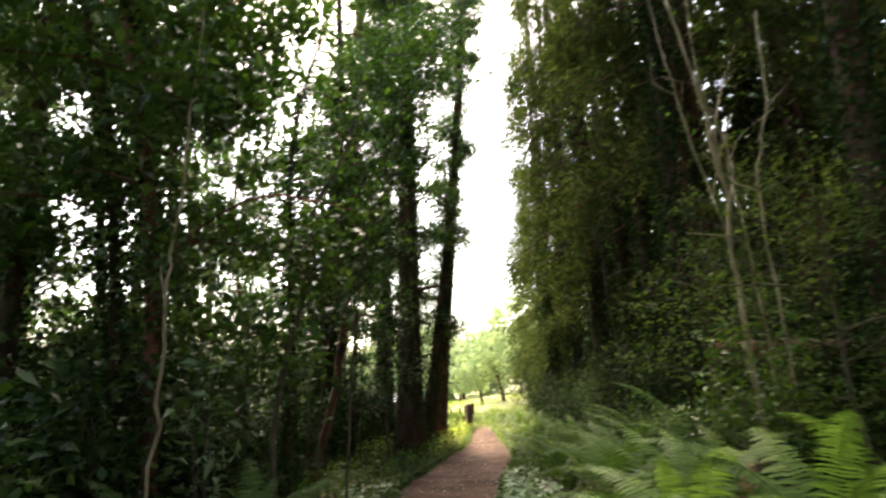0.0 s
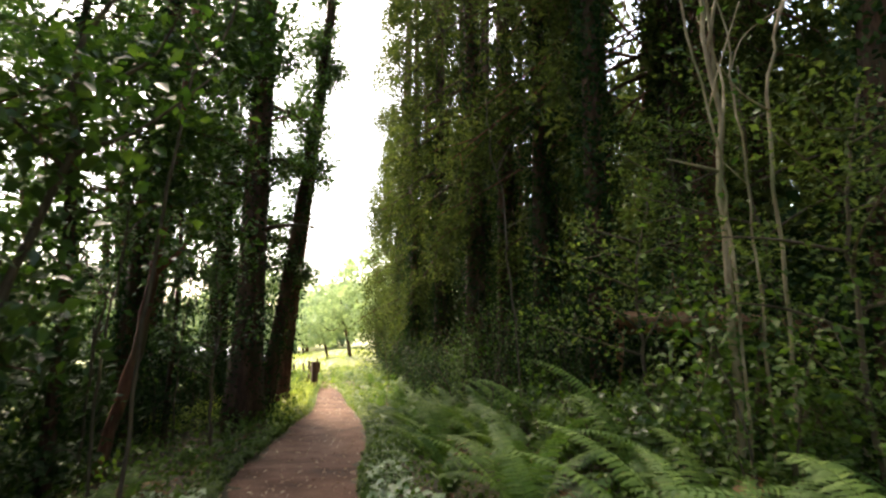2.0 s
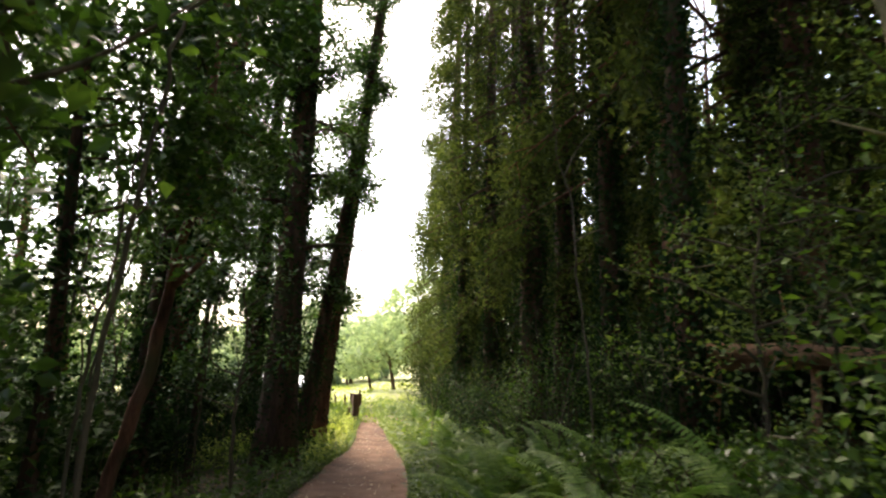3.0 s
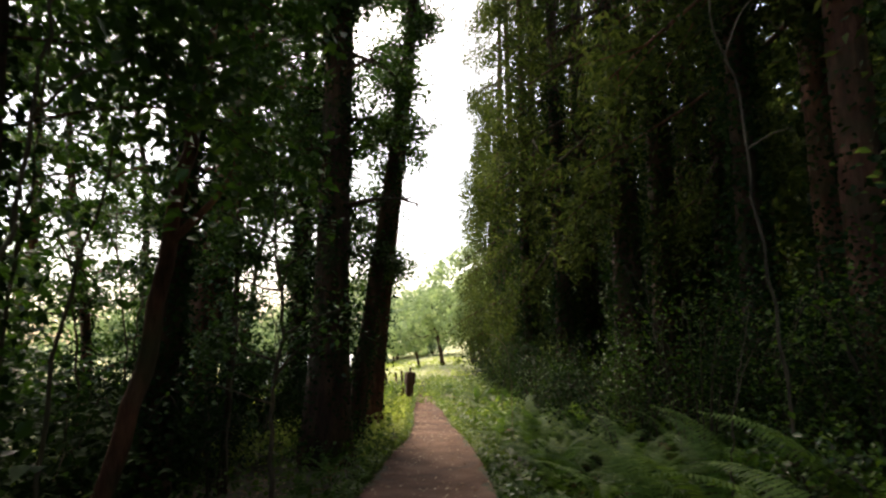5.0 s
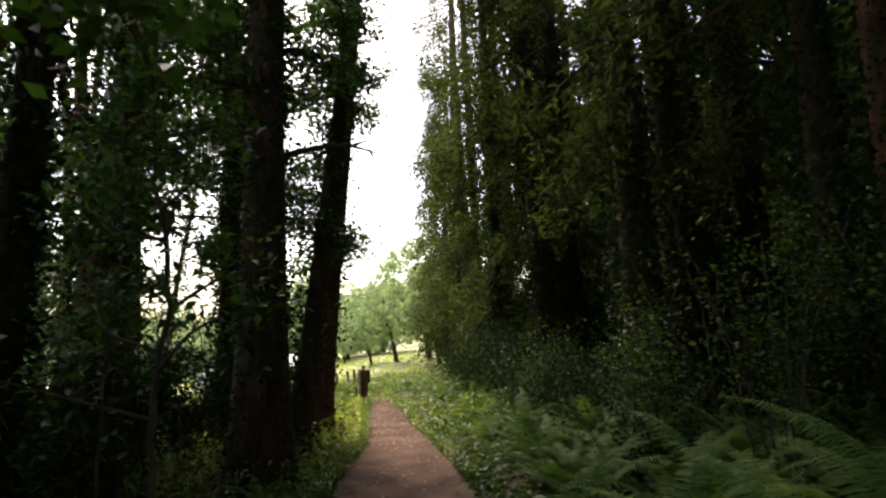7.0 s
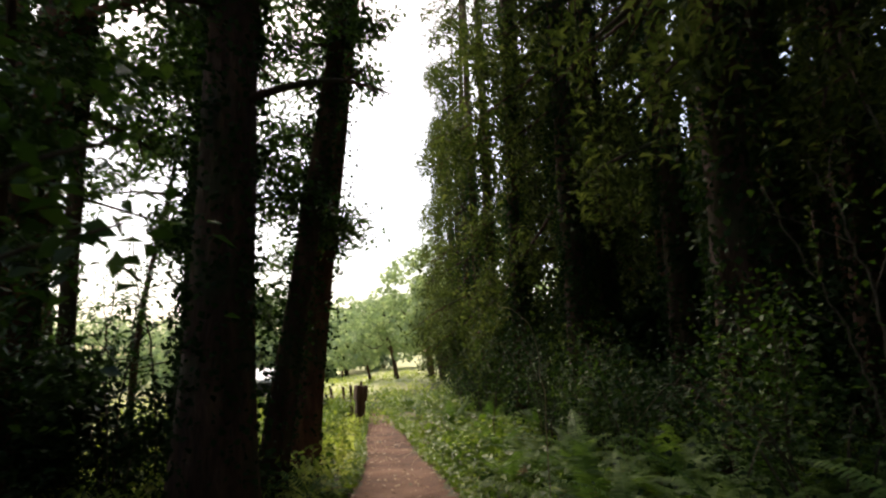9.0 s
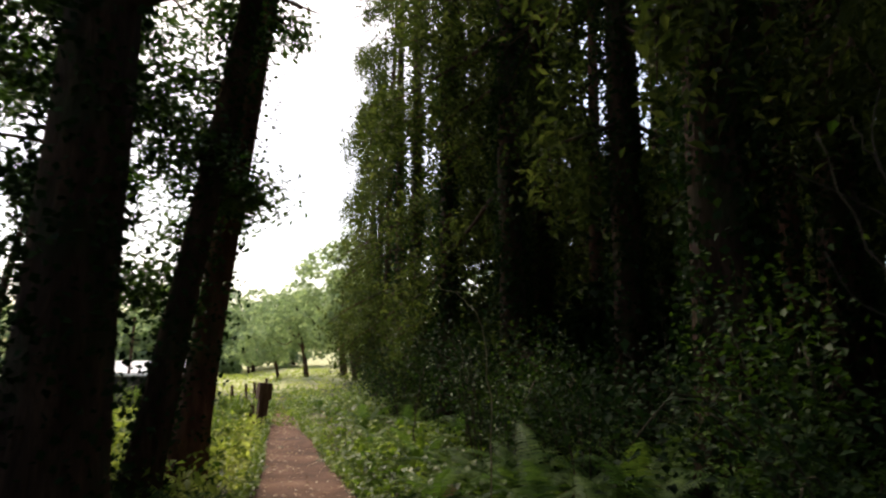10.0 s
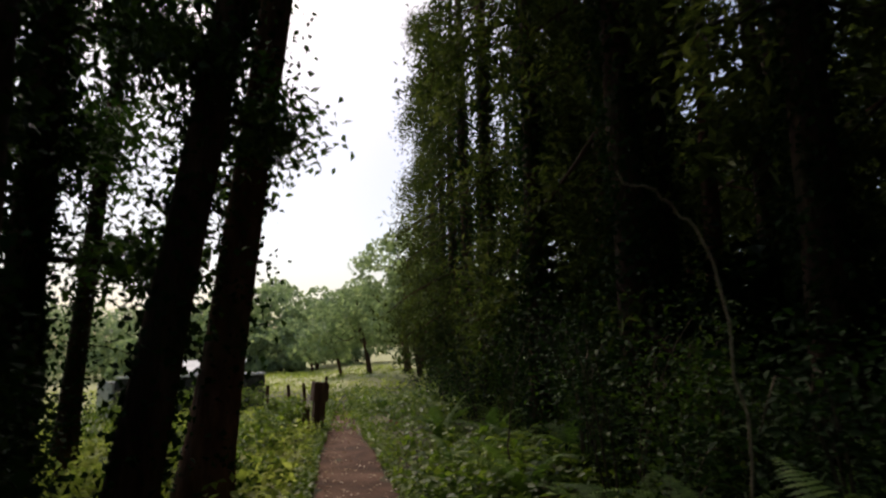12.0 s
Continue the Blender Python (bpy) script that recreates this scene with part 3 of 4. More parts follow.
stem("sapling", "pale leaning sapling with forked bare stems", "sapling", [(3.36, 6.7, 0), (3.36, 6.7, 1.0), (3.32, 6.7, 1.8), (3.34, 6.7, 2.5), (3.28, 6.7, 3.0), (3.35, 6.7, 3.4), (3.27, 6.7, 3.9), (3.22, 6.7, 4.5), (3.1, 6.7, 5.3), (2.93, 6.7, 6.1)], 0.036, 0.015, PALEBARK, [(0.44, (-0.8, 0, 0.2), 0.45), (0.52, (0.25, 0.3, 1), 1.5), (0.6, (-0.3, -0.2, 1), 1.6), (0.7, (0.2, -0.1, 1), 1.3)], BROAD, 3, 0.07, 1, 0.25)
stem("dead_branch", "thin pale dead stem beside the sapling", "branch", [(3.3, 6.55, 0), (3.27, 6.55, 2.0), (3.22, 6.55, 2.8), (3.05, 6.5, 3.5), (2.86, 6.5, 4.4), (2.74, 6.5, 5.2), (2.62, 6.45, 6.0)], 0.014, 0.008, PALEBARK, [(0.75, (-0.5, 0, 0.8), 0.6), (0.5, (0.3, 0, 1), 0.9)], seed=21)
stem("dead_branch", "twisted pale dead stem leaning on the sapling", "branch", [(3.52, 6.5, 0), (3.45, 6.5, 1.6), (3.42, 6.5, 2.5), (3.33, 6.5, 3.3), (3.3, 6.5, 4.0), (3.12, 6.5, 4.9), (3.08, 6.5, 6.0)], 0.012, 0.006, PALEBARK, [(0.6, (0.5, 0, 0.7), 0.8), (0.4, (-0.6, 0, 0.4), 0.5)], seed=22)
stem("sapling", "thin pale sapling with a kinked stem", "sapling", [(3.6, 6.4, 0), (3.6, 6.4, 1.5), (3.56, 6.4, 2.6), (3.55, 6.4, 3.5), (3.68, 6.4, 4.0), (3.8, 6.4, 4.5), (3.85, 6.4, 5.6)], 0.018, 0.011, PALEBARK, [(0.5, (-0.6, 0, 0.5), 0.7), (0.7, (0.4, 0, 0.8), 0.8)], BROAD, 2, 0.07, 2)
stem("sapling", "slender pale stem rising through the leaves", "sapling", [(-2.1, 4.5, 0), (-2.06, 4.5, 1.2), (-2.04, 4.5, 1.7), (-2.02, 4.5, 2.3), (-1.97, 4.5, 2.7), (-1.93, 4.5, 3.3), (-1.87, 4.5, 4.0), (-1.85, 4.5, 5.2)], 0.015, 0.011, PALEBARK, [(0.42, (-0.25, 0.1, 0.7), 0.5)], BROAD, 4, 0.1, 3)
stem("sapling", "crooked thin sapling forking above the undergrowth", "sapling", [(-1.15, 7.3, 0), (-1.1, 7.3, 1.0), (-1.04, 7.3, 1.8), (-0.98, 7.3, 2.4), (-0.9, 7.3, 3.1), (-0.82, 7.3, 3.6), (-0.62, 7.3, 3.9), (-0.5, 7.3, 4.4), (-0.4, 7.3, 5.1)], 0.017, 0.009, TWIG, [(0.68, (-0.4, 0.1, 0.8), 0.6)], BROAD, 3, 0.09, 31, 0.2)
stem("sapling", "dark crooked sapling leaning over the ferns", "sapling", [(-1.72, 6.6, 0), (-1.78, 6.6, 0.9), (-1.7, 6.6, 1.7), (-1.58, 6.6, 2.15), (-1.45, 6.6, 2.55), (-1.35, 6.6, 2.87), (-1.4, 6.6, 3.22), (-1.33, 6.6, 3.58), (-1.0, 6.6, 4.16), (-0.8, 6.6, 4.9)], 0.034, 0.014, TWIG, [(0.55, (0.8, 0.1, 0.5), 0.9), (0.66, (0.7, 0.2, 0.9), 1.0), (0.5, (-0.6, 0, 0.7), 0.9)], BROAD, 6, 0.1, 4, 0.25)
stem("sapling", "mossy leaning pole of a young tree", "sapling", [(-2.4, 11.6, 0), (-2.17, 11.6, 0.8), (-1.96, 11.6, 1.65), (-1.88, 11.6, 2.25), (-1.8, 11.6, 2.95), (-1.66, 11.6, 3.7), (-1.6, 11.6, 4.4), (-1.5, 11.6, 6.5)], 0.085, 0.045, REDBARK, [(0.5, (0.5, 0, 0.7), 1.1), (0.7, (-0.5, 0, 0.8), 1.2)], BROAD, 8, 0.1, 6, 0.3)
for j, (x, y, h) in enumerate(((4.2, 6.2, 3.6), (4.6, 7.6, 4.4), (3.9, 8.6, 3.4), (4.9, 9.2, 4.6))):
    k = 0.15 * (-1) ** j
    stem("sapling", "young tree with level leafy sprays before the dark trunks", "sapling", [(x, y, 0), (x - k, y, h * 0.35), (x - 0.2, y, h * 0.7), (x - 0.1 + k, y, h)], 0.03, 0.01, TWIG,
         [(0.35 + 0.055 * i, (-0.9 + 0.35 * ((i * 3 + j) % 5), -0.5 + 0.3 * (i % 3), 0.12), 1.3 - 0.05 * i) for i in range(11)], SPRAY, 22, 0.06, 410 + j, 0.12)
stem("dead_branch", "bare pale dead twig arching from the undergrowth", "branch", [(2.2, 16.65, 0), (2.2, 16.65, 0.8), (2.14, 16.65, 1.48), (2.06, 16.65, 1.62), (1.95, 16.65, 1.72), (1.78, 16.65, 1.8)], 0.006, 0.003, PALEBARK, seed=7)
stem("dead_branch", "bare forked grey twig in the brush", "branch", [(4.0, 14.6, 0), (3.95, 14.6, 1.4), (3.8, 14.6, 2.1), (3.55, 14.6, 2.6)], 0.012, 0.005, TWIG, [(0.6, (-0.6, 0, 0.3), 0.7), (0.75, (0.1, 0, 1), 0.6)], seed=8)
stem("dead_branch", "forked bare twig hanging before the trunks", "branch", [(3.2, 10.9, 0), (3.15, 10.9, 1.6), (3.02, 10.9, 2.8), (2.98, 10.9, 3.7), (2.8, 10.9, 4.3), (2.72, 10.9, 5.2)], 0.016, 0.006, TWIG, [(0.72, (0.5, 0, 0.9), 1.2), (0.5, (0.6, 0, 0.3), 0.5)], seed=9)
for j in range(14):
    x, y = RNG.uniform(2.6, 5.5), RNG.uniform(8, 24)
    h = RNG.uniform(1.2, 2.6)
    dx = RNG.uniform(-0.9, 0.4)
    stem("dead_branch", "thin bare twig among the brambles", "branch", [(x, y, 0), (x + dx * 0.3, y, h * 0.5), (x + dx, y, h)], 0.011, 0.004, TWIG, [(0.6, (RNG.uniform(-1, 1), 0.2, 0.6), 0.5)], seed=300 + j)
stem("sapling", "leafy young tree standing before the thick trunk", "sapling", [(-1.15, 13.1, 0), (-1.2, 13.1, 0.9), (-1.1, 13.1, 1.8), (-1.2, 13.1, 2.9), (-1.15, 13.1, 3.8)], 0.03, 0.01, TWIG, [(0.3 + 0.06 * i, (-0.9 + 0.45 * ((i * 3) % 5), -0.4 + 0.3 * (i % 3), 0.35), 0.95 - 0.04 * i) for i in range(10)], BROAD, 11, 0.085, 35, 0.16)
for j in range(16):
    x, y = RNG.uniform(-4.2, -1.4), RNG.uniform(9, 22)
    h = RNG.uniform(2.0, 4.2)
    dx = RNG.uniform(-0.5, 0.7)
    stem("sapling", "thin dark sapling between the trunks", "sapling", [(x, y, 0), (x + dx * 0.2, y, h * 0.4), (x + dx * 0.7, y, h * 0.7), (x + dx, y, h)], 0.018, 0.006, TWIG, [(0.5, (RNG.uniform(-1, 1), 0.2, 0.7), 0.7), (0.7, (RNG.uniform(-1, 1), 0.2, 0.6), 0.6)], BROAD, 6, 0.09, 330 + j, 0.2)


# ---- fallen log ----
def fallen_log():
    root = tagged(new("fallen_log"), "rotting red-brown fallen log lying across the undergrowth", "log")
    root.location = (4.5, 10.7, 1.85)
    line = smooth_line([(-0.1, 0, 0.02), (0.6, -0.05, 0.0), (1.4, -0.3, 0.03), (2.4, -0.5, -0.06), (3.4, -0.6, -0.12)], 18)
    child("trunk", tri_mesh("trunk", *tube(line, np.linspace(0.17, 0.13, 18), 12, 0.09), ROT, True), root)
    for x, h in ((0.15, 1.65), (1.5, 1.6)):
        lg = smooth_line([(x, -0.1, 0), (x - 0.12, -0.15, -h * 0.5), (x - 0.3, -0.12, -h - 0.15)], 8)
        child("broken_limb", tri_mesh("broken_limb", *tube(lg, np.linspace(0.06, 0.05, 8), 8, 0.1), ROT, True), root)
    b = smooth_line([(1.2, -0.25, 0.05), (0.9, -0.4, 0.4), (0.75, -0.5, 0.75)], 6)
    child("broken_limb", tri_mesh("broken_limb", *tube(b, np.linspace(0.035, 0.012, 6), 6, 0.1), ROT, True), root)


fallen_log()


# ---- marker posts ----
def square_post(name, label, x, y, w, d, h, cap, lean=0.0, group=""):
    bm = bmesh.new()
    bmesh.ops.create_cube(bm, size=1)
    bmesh.ops.scale(bm, vec=(w, d, h + 0.25), verts=bm.verts)
    bmesh.ops.translate(bm, vec=(0, 0, (h - 0.25) / 2), verts=bm.verts)
    bmesh.ops.subdivide_edges(bm, edges=bm.edges[:], cuts=3, use_grid_fill=True)
    for v in bm.verts:
        n = noise.noise_vector(v.co * 7 + Vector((x, y, 0)))
        v.co += n * 0.012
    root = tagged(new(name), label, "post", group)
    root.matrix_world = pose(x, y, float(ground_z(x, y)), 0, lean, 12)
    part("shaft", bm, POST, root)
    if cap:
        bm = bmesh.new()
        bmesh.ops.create_cube(bm, size=1)
        bmesh.ops.scale(bm, vec=(w * 1.45, d * 1.4, cap), verts=bm.verts)
        bmesh.ops.bevel(bm, geom=bm.edges[:], offset=0.02, segments=2, affect="EDGES")
        bmesh.ops.translate(bm, vec=(0, 0, h - cap * 0.5 + 0.03), verts=bm.verts)
        part("head", bm, POST, root)
    return root


square_post("marker_post", "squat weathered timber post with a thicker head beside the path", 1.14, 29.6, 0.24, 0.24, 1.12, 0.44, 4)
square_post("stub_post", "short weathered timber stub beside the marker post", 0.90, 29.4, 0.17, 0.17, 0.62, 0, -3)
for x, y, h in ((-0.2, 34.5, 0.9), (0.45, 35.5, 0.85), (0.95, 36.5, 0.85), (-5.2, 26.5, 0.8), (-4.3, 27.0, 0.75), (1.75, 40, 0.9), (1.3, 38.2, 0.85)):
    square_post("fence_post", "thin weathered fence post in the bracken", x, y, 0.09, 0.09, h, 0, RNG.uniform(-5, 5), "fence posts at the wood's edge")


# ---- low wall and hut beyond the trees ----
def block(root, name, mat, x0, x1, y0, y1, z0, z1, bev=0.02, label="", slope=0.0, wob=0.0):
    bm = bmesh.new()
    bmesh.ops.create_cube(bm, size=1)
    bmesh.ops.scale(bm, vec=(x1 - x0, y1 - y0, z1 - z0), verts=bm.verts)
    bmesh.ops.bevel(bm, geom=bm.edges[:], offset=bev, segments=2, affect="EDGES")
    bmesh.ops.translate(bm, vec=((x0 + x1) / 2, (y0 + y1) / 2, (z0 + z1) / 2), verts=bm.verts)
    for v in bm.verts:
        v.co.z += slope * (v.co.y - y0)
        v.co += noise.noise_vector(v.co * 3) * wob
    return part(name, bm, mat, root, label)


def field_wall():
    root = tagged(new("field_wall"), "low dark stone wall with a pale coping in the field", "wall")
    root.matrix_world = pose(-4.85, 36.0, -0.55, 0, 0, 0)
    block(root, "end_block", ROOFING, -0.5, -0.03, 0.05, 0.4, -0.7, 1.02, 0.03, "pale rendered end of the wall", wob=0.01)
    x = 0.0
    while x < 4.4:
        w = 0.5 + 0.25 * RNG.random()
        block(root, "stone_course", SLATE, x, min(x + w, 4.5) - 0.012, 0, 0.42, -0.7, 0.68 + RNG.uniform(-0.02, 0.02), 0.03, wob=0.015)
        block(root, "stone_course", SLATE, x, min(x + w, 4.5) - 0.012, 0.015, 0.41, 0.70, 1.09 + RNG.uniform(-0.015, 0.0), 0.03, wob=0.015)
        block(root, "coping_stone", ROOFING, x, min(x + w, 4.5) - 0.01, -0.05, 0.47, 1.10, 1.17, 0.02, "pale coping stone", wob=0.008)
        x += w


def hut():
    root = tagged(new("hut"), "small field hut with dark walls and a pale sheet roof", "hut")
    root.matrix_world = pose(-3.9, 38.2, -1.3, 0, 0, 0)
    block(root, "front_wall", SLATE, 0, 2.2, 0, 0.2, -0.3, 1.8)
    block(root, "back_wall", SLATE, 0, 2.2, 2.3, 2.5, -0.3, 2.0)
    block(root, "side_wall", SLATE, 0, 0.2, 0.21, 2.29, -0.3, 1.8)
    block(root, "side_wall", SLATE, 2.0, 2.2, 0.21, 2.29, -0.3, 1.8)
    block(root, "roof", ROOFING, -1.0, 2.6, -0.25, 2.75, 1.84, 1.92, 0.01, "pale weathered roof sheet", 0.14)


field_wall()
hut()
square_post("pole", "slim dark timber pole standing by the hut", -3.18, 37.3, 0.09, 0.09, 3.4, 0, 1)


# ---- ferns ----
def frond(L, seed, arch=1.0, pairs=42, plain=False):
    """One arching frond along x: a rib with toothed leaflets on both sides."""
    rng = np.random.default_rng(seed)
    s = np.linspace(0, 1, pairs + 4)
    el = radians(72) - radians(88) * arch * s ** 1.3
    step = L / (len(s) - 1)
    p = np.stack([np.cumsum(np.cos(el)) * step, np.sin(s * 3 + seed) * 0.03 * L, np.cumsum(np.sin(el)) * step], -1)
    p -= p[0]
    pieces = [tube(p, np.linspace(0.006, 0.0015, len(s)), 4)]
    tan = np.gradient(p, axis=0)
    tan = unit(tan)
    for j in range(4, len(s)):
        f = (j - 3) / (pairs + 1)
        l = 0.175 * L * min(1, 0.45 + 1.6 * f) * (1 - f) ** 0.75 + 0.012
        for sgn in (-1, 1):
            d = tan[j] * 0.32 + np.array([0, sgn, 0]) + np.array([0, 0, rng.uniform(-0.22, 0.05)])
            d /= np.linalg.norm(d)
            w = tan[j] - d * np.dot(tan[j], d)
            w /= np.linalg.norm(w)
            hw = min(step * 0.42, l * 0.17)
            k = np.array([0.0, 0.4, 1.0] if plain else [0.0, 0.3, 0.36, 0.62, 0.68, 1.0])
            wd = np.array([0.7, 1.0, 0.05] if plain else [0.7, 1.0, 0.6, 0.8, 0.45, 0.05]) * hw
            c = p[j] + d[None] * (k * l)[:, None] - np.array([0, 0, 0.22 * l])[None] * (k ** 2)[:, None]
            vs = np.stack([c - w * wd[:, None], c + w * wd[:, None]], 1).reshape(-1, 3)
            o = np.arange(len(k) - 1)[:, None] * 2
            pieces.append((vs, np.vstack([o + [0, 1, 3], o + [0, 3, 2]])))
    return join(pieces)


FRONDS = [tri_mesh("frond", *frond(1.15, 1, 1.0), FERN), tri_mesh("frond", *frond(1.0, 2, 1.15), FERN), tri_mesh("frond", *frond(1.25, 3, 0.85), FERN)]
SMALLFRONDS = [tri_mesh("frond", *frond(1.1, 5, 1.0, 16, True), FERN), tri_mesh("frond", *frond(1.0, 6, 1.2, 16, True), FERN)]
BROWNFROND = tri_mesh("frond", *frond(0.9, 4, 1.5, 18), OLDFERN)
tuft_v, tuft_t = tube(smooth_line([(0, 0, -0.08), (0, 0, 0.02), (0.01, 0, 0.08)], 5), [0.05, 0.07, 0.06, 0.045, 0.02], 7, 0.15)
TUFT = tri_mesh("rootstock", tuft_v, tuft_t, ROT)


def fern(x, y, size, n, seed, brown=0):
    rng = np.random.default_rng(seed)
    root = tagged(new("fern", TUFT), "large arching green fern beside the path" if size > 0.8 else "small green fern in the undergrowth", "fern", "ferns of the undergrowth")
    root.location = (x, y, float(ground_z(x, y)))
    for j in range(n + brown):
        me = (FRONDS[rng.integers(0, 3)] if size > 0.8 else SMALLFRONDS[j % 2]) if j < n else BROWNFROND
        ob = child("frond", me, root, "" if j < n else "browned hanging frond")
        s = size * rng.uniform(0.75, 1.12)
        ob.matrix_basis = pose(0, 0, 0.03, rng.uniform(-12, 12), rng.uniform(-14, 16), 360 * j / n + rng.uniform(-18, 18)) @ Matrix.Diagonal((s, s, s * rng.uniform(0.9, 1.1), 1))


NEARFERNS = [(1.5, 3.5, 1.0), (1.95, 5.2, 1.05), (1.65, 6.7, 0.95), (2.6, 4.4, 1.1), (2.75, 6.2, 1.1), (2.1, 8.0, 1.05), (3.1, 7.8, 1.05), (1.8, 9.6, 0.85), (2.7, 9.4, 1.1), (3.5, 5.2, 1.1), (2.05, 11.0, 0.95),
             (2.8, 11.2, 1.0), (2.3, 12.6, 0.95), (3.0, 13.2, 1.0), (2.3, 14.2, 1.0), (3.1, 15.2, 1.05), (2.4, 16.2, 1.0), (3.0, 17.4, 1.0), (2.4, 18.4, 0.95), (3.3, 19.4, 1.0), (3.8, 13.9, 1.0), (4.3, 15.4, 1.05), (3.5, 16.6, 1.0), (3.9, 18.2, 1.05), (2.6, 15.0, 0.95), (3.6, 12.2, 1.1), (3.4, 10.4, 1.1), (1.8, 1.6, 0.9), (2.7, 2.4, 1.0),
             (-1.7, 5.6, 0.95), (-2.1, 4.4, 1.1), (-1.9, 7.8, 0.85), (-1.6, 9.6, 0.65), (-2.2, 3.2, 0.8), (-1.3, 12.2, 0.6), (-1.0, 14.4, 0.6), (-0.8, 16.2, 0.6), (-0.3, 18.2, 0.5), (0.1, 19.4, 0.5)]
for j, (x, y, s) in enumerate(NEARFERNS):
    fern(x, y, s * (1.16 if x > 0 and y < 9.5 else 1.08 if y < 14 else 1.0), 9 if s > 0.8 else 8, 500 + j, 3 if j % 2 == 0 else 1)
for j in range(24):
    y = RNG.uniform(12.5, 20)
    fern(float(path_edges(y)[1]) + RNG.uniform(0.7, 3.4), y, RNG.uniform(0.82, 1.0), 9, 690 + j, j % 2)
for j in range(70):
    if j < 46:
        y = RNG.uniform(14, 34)
        x = float(path_edges(y)[1]) + RNG.uniform(0.7, 3.2)
    else:
        y = RNG.uniform(19, 32)
        x = RNG.uniform(-4.5, 0.2)
    fern(x, y, RNG.uniform(0.55, 0.8) * (1.25 if x > 0 and y < 26 else 1.0), 7, 600 + j)


# ---- undergrowth ----
def scatter(n, x0, x1, y0, y1, z0, z1, keep=None, clump=0, rng=RNG):
    x, y = rng.uniform(x0, x1, n), rng.uniform(y0, y1, n)
    if clump:
        c = noise_field(x, y, clump)
        ok = c > rng.uniform(-0.5, 0.7, n)
        x, y = x[ok], y[ok]
    if keep is not None:
        ok = keep(x, y)
        x, y = x[ok], y[ok]
    return np.stack([x, y, ground_z(x, y) + z0 + (z1 - z0) * rng.uniform(0, 1, len(x)) ** 1.5], -1)


def noise_field(x, y, f):
    return np.sin(x * f + 1.3 * np.sin(y * f * 0.7)) * np.sin(y * f * 1.13 + 0.9 * np.sin(x * f * 1.7)) + 0.4 * np.sin(x * f * 2.9 + y * f * 2.3)


def off_path(margin):
    def ok(x, y):
        l, r = path_edges(y)
        return (x < l - margin) | (x > r + margin)
    return ok


def stuff(name, label, category, pts, size, mat, aspect=0.6, flat=0.6, hang=0.2):
    return tagged(new(name, tri_mesh(name, *leaves(pts, size, aspect, flat, RNG, hang), mat)), label, category, kind="stuff")


stuff("undergrowth", "dark green leafy undergrowth covering the bank", "undergrowth", np.vstack([scatter(34000, 1.0, 8, 0, 14, 0.02, 0.5, off_path(0.05), 2.1), scatter(16000, 1.0, 6.5, 13, 24, 0.02, 0.3, off_path(0.05), 2.1)]), 0.078, HERB, 0.5)
stuff("broad_herbs", "broad-leaved dark green herbs between the ferns", "herbs", scatter(21000, 1.0, 6.0, 12, 24, 0.06, 0.42, off_path(0.08), 1.7), 0.115, HERB, 0.75, 0.75)
stuff("undergrowth", "dark leafy undergrowth under the broadleaf trees", "undergrowth", scatter(42000, -7, 0.3, 0, 24, 0.02, 0.5, off_path(0.05), 1.9), 0.09, HERB)
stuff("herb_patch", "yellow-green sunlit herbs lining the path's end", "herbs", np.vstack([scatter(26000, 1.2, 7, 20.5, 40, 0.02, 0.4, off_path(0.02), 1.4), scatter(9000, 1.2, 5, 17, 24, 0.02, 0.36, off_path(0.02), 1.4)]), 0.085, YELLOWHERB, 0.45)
stuff("broad_herbs", "broad-leaved herbs, sun-bright by colour, around the leaning trunks", "herbs", scatter(15000, -5, 0.9, 17.6, 30, 0.1, 0.6, off_path(0.1), 1.3), 0.13, SUNPAINT_HERB, 0.5, 0.6)
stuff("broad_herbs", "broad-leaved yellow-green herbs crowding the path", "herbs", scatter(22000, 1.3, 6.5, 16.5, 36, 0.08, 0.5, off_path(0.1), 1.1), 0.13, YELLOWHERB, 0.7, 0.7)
stuff("herb_patch", "yellow-green growth, sun-bright by colour, around the foot of the trees", "herbs", scatter(34000, -5, 1.2, 18.2, 34, 0.02, 0.36, off_path(0.02), 1.6), 0.085, SUNPAINT_HERB, 0.36)
def verge(n, y0, y1):
    y = RNG.uniform(y0, y1, n)
    l, r = path_edges(y)
    out = np.abs(RNG.normal(0.05, 0.16, n)) - 0.09
    x = np.where(RNG.random(n) < 0.5, l - out, r + out)
    return np.stack([x, y, ground_z(x, y) + np.abs(RNG.normal(0.06, 0.07, n)) + 0.02], -1)


stuff("verge_plants", "low dark green plants overhanging the path edges", "plants", verge(9000, 2, 18), 0.075, HERB, 0.65, 0.75)
stuff("verge_plants", "low yellow-green plants overhanging the path edges", "plants", verge(10000, 16.5, 37), 0.085, YELLOWHERB, 0.6, 0.7)
stuff("pale_plants", "low pale-leaved plants along the path edge", "plants", np.vstack([scatter(3000, 0.68, 1.4, 4.5, 10.5, 0.05, 0.34, off_path(0.0), 3.1), scatter(1500, -1.5, -0.8, 6.0, 9.5, 0.05, 0.30, off_path(0.0), 3.3), scatter(900, 0.8, 1.9, 11, 14.5, 0.05, 0.25, off_path(0.02), 3.0)]), 0.105, PALELEAF, 0.75, 0.8)
stuff("meadow_grass", "tufted yellow-green meadow growth, sun-bright by colour, beyond the path's end", "grass", scatter(18000, -24, 9, 37.5, 80, 0.02, 0.3, None, 0.6), 0.26, SUNPAINT_HERB, 0.3, 0.3)
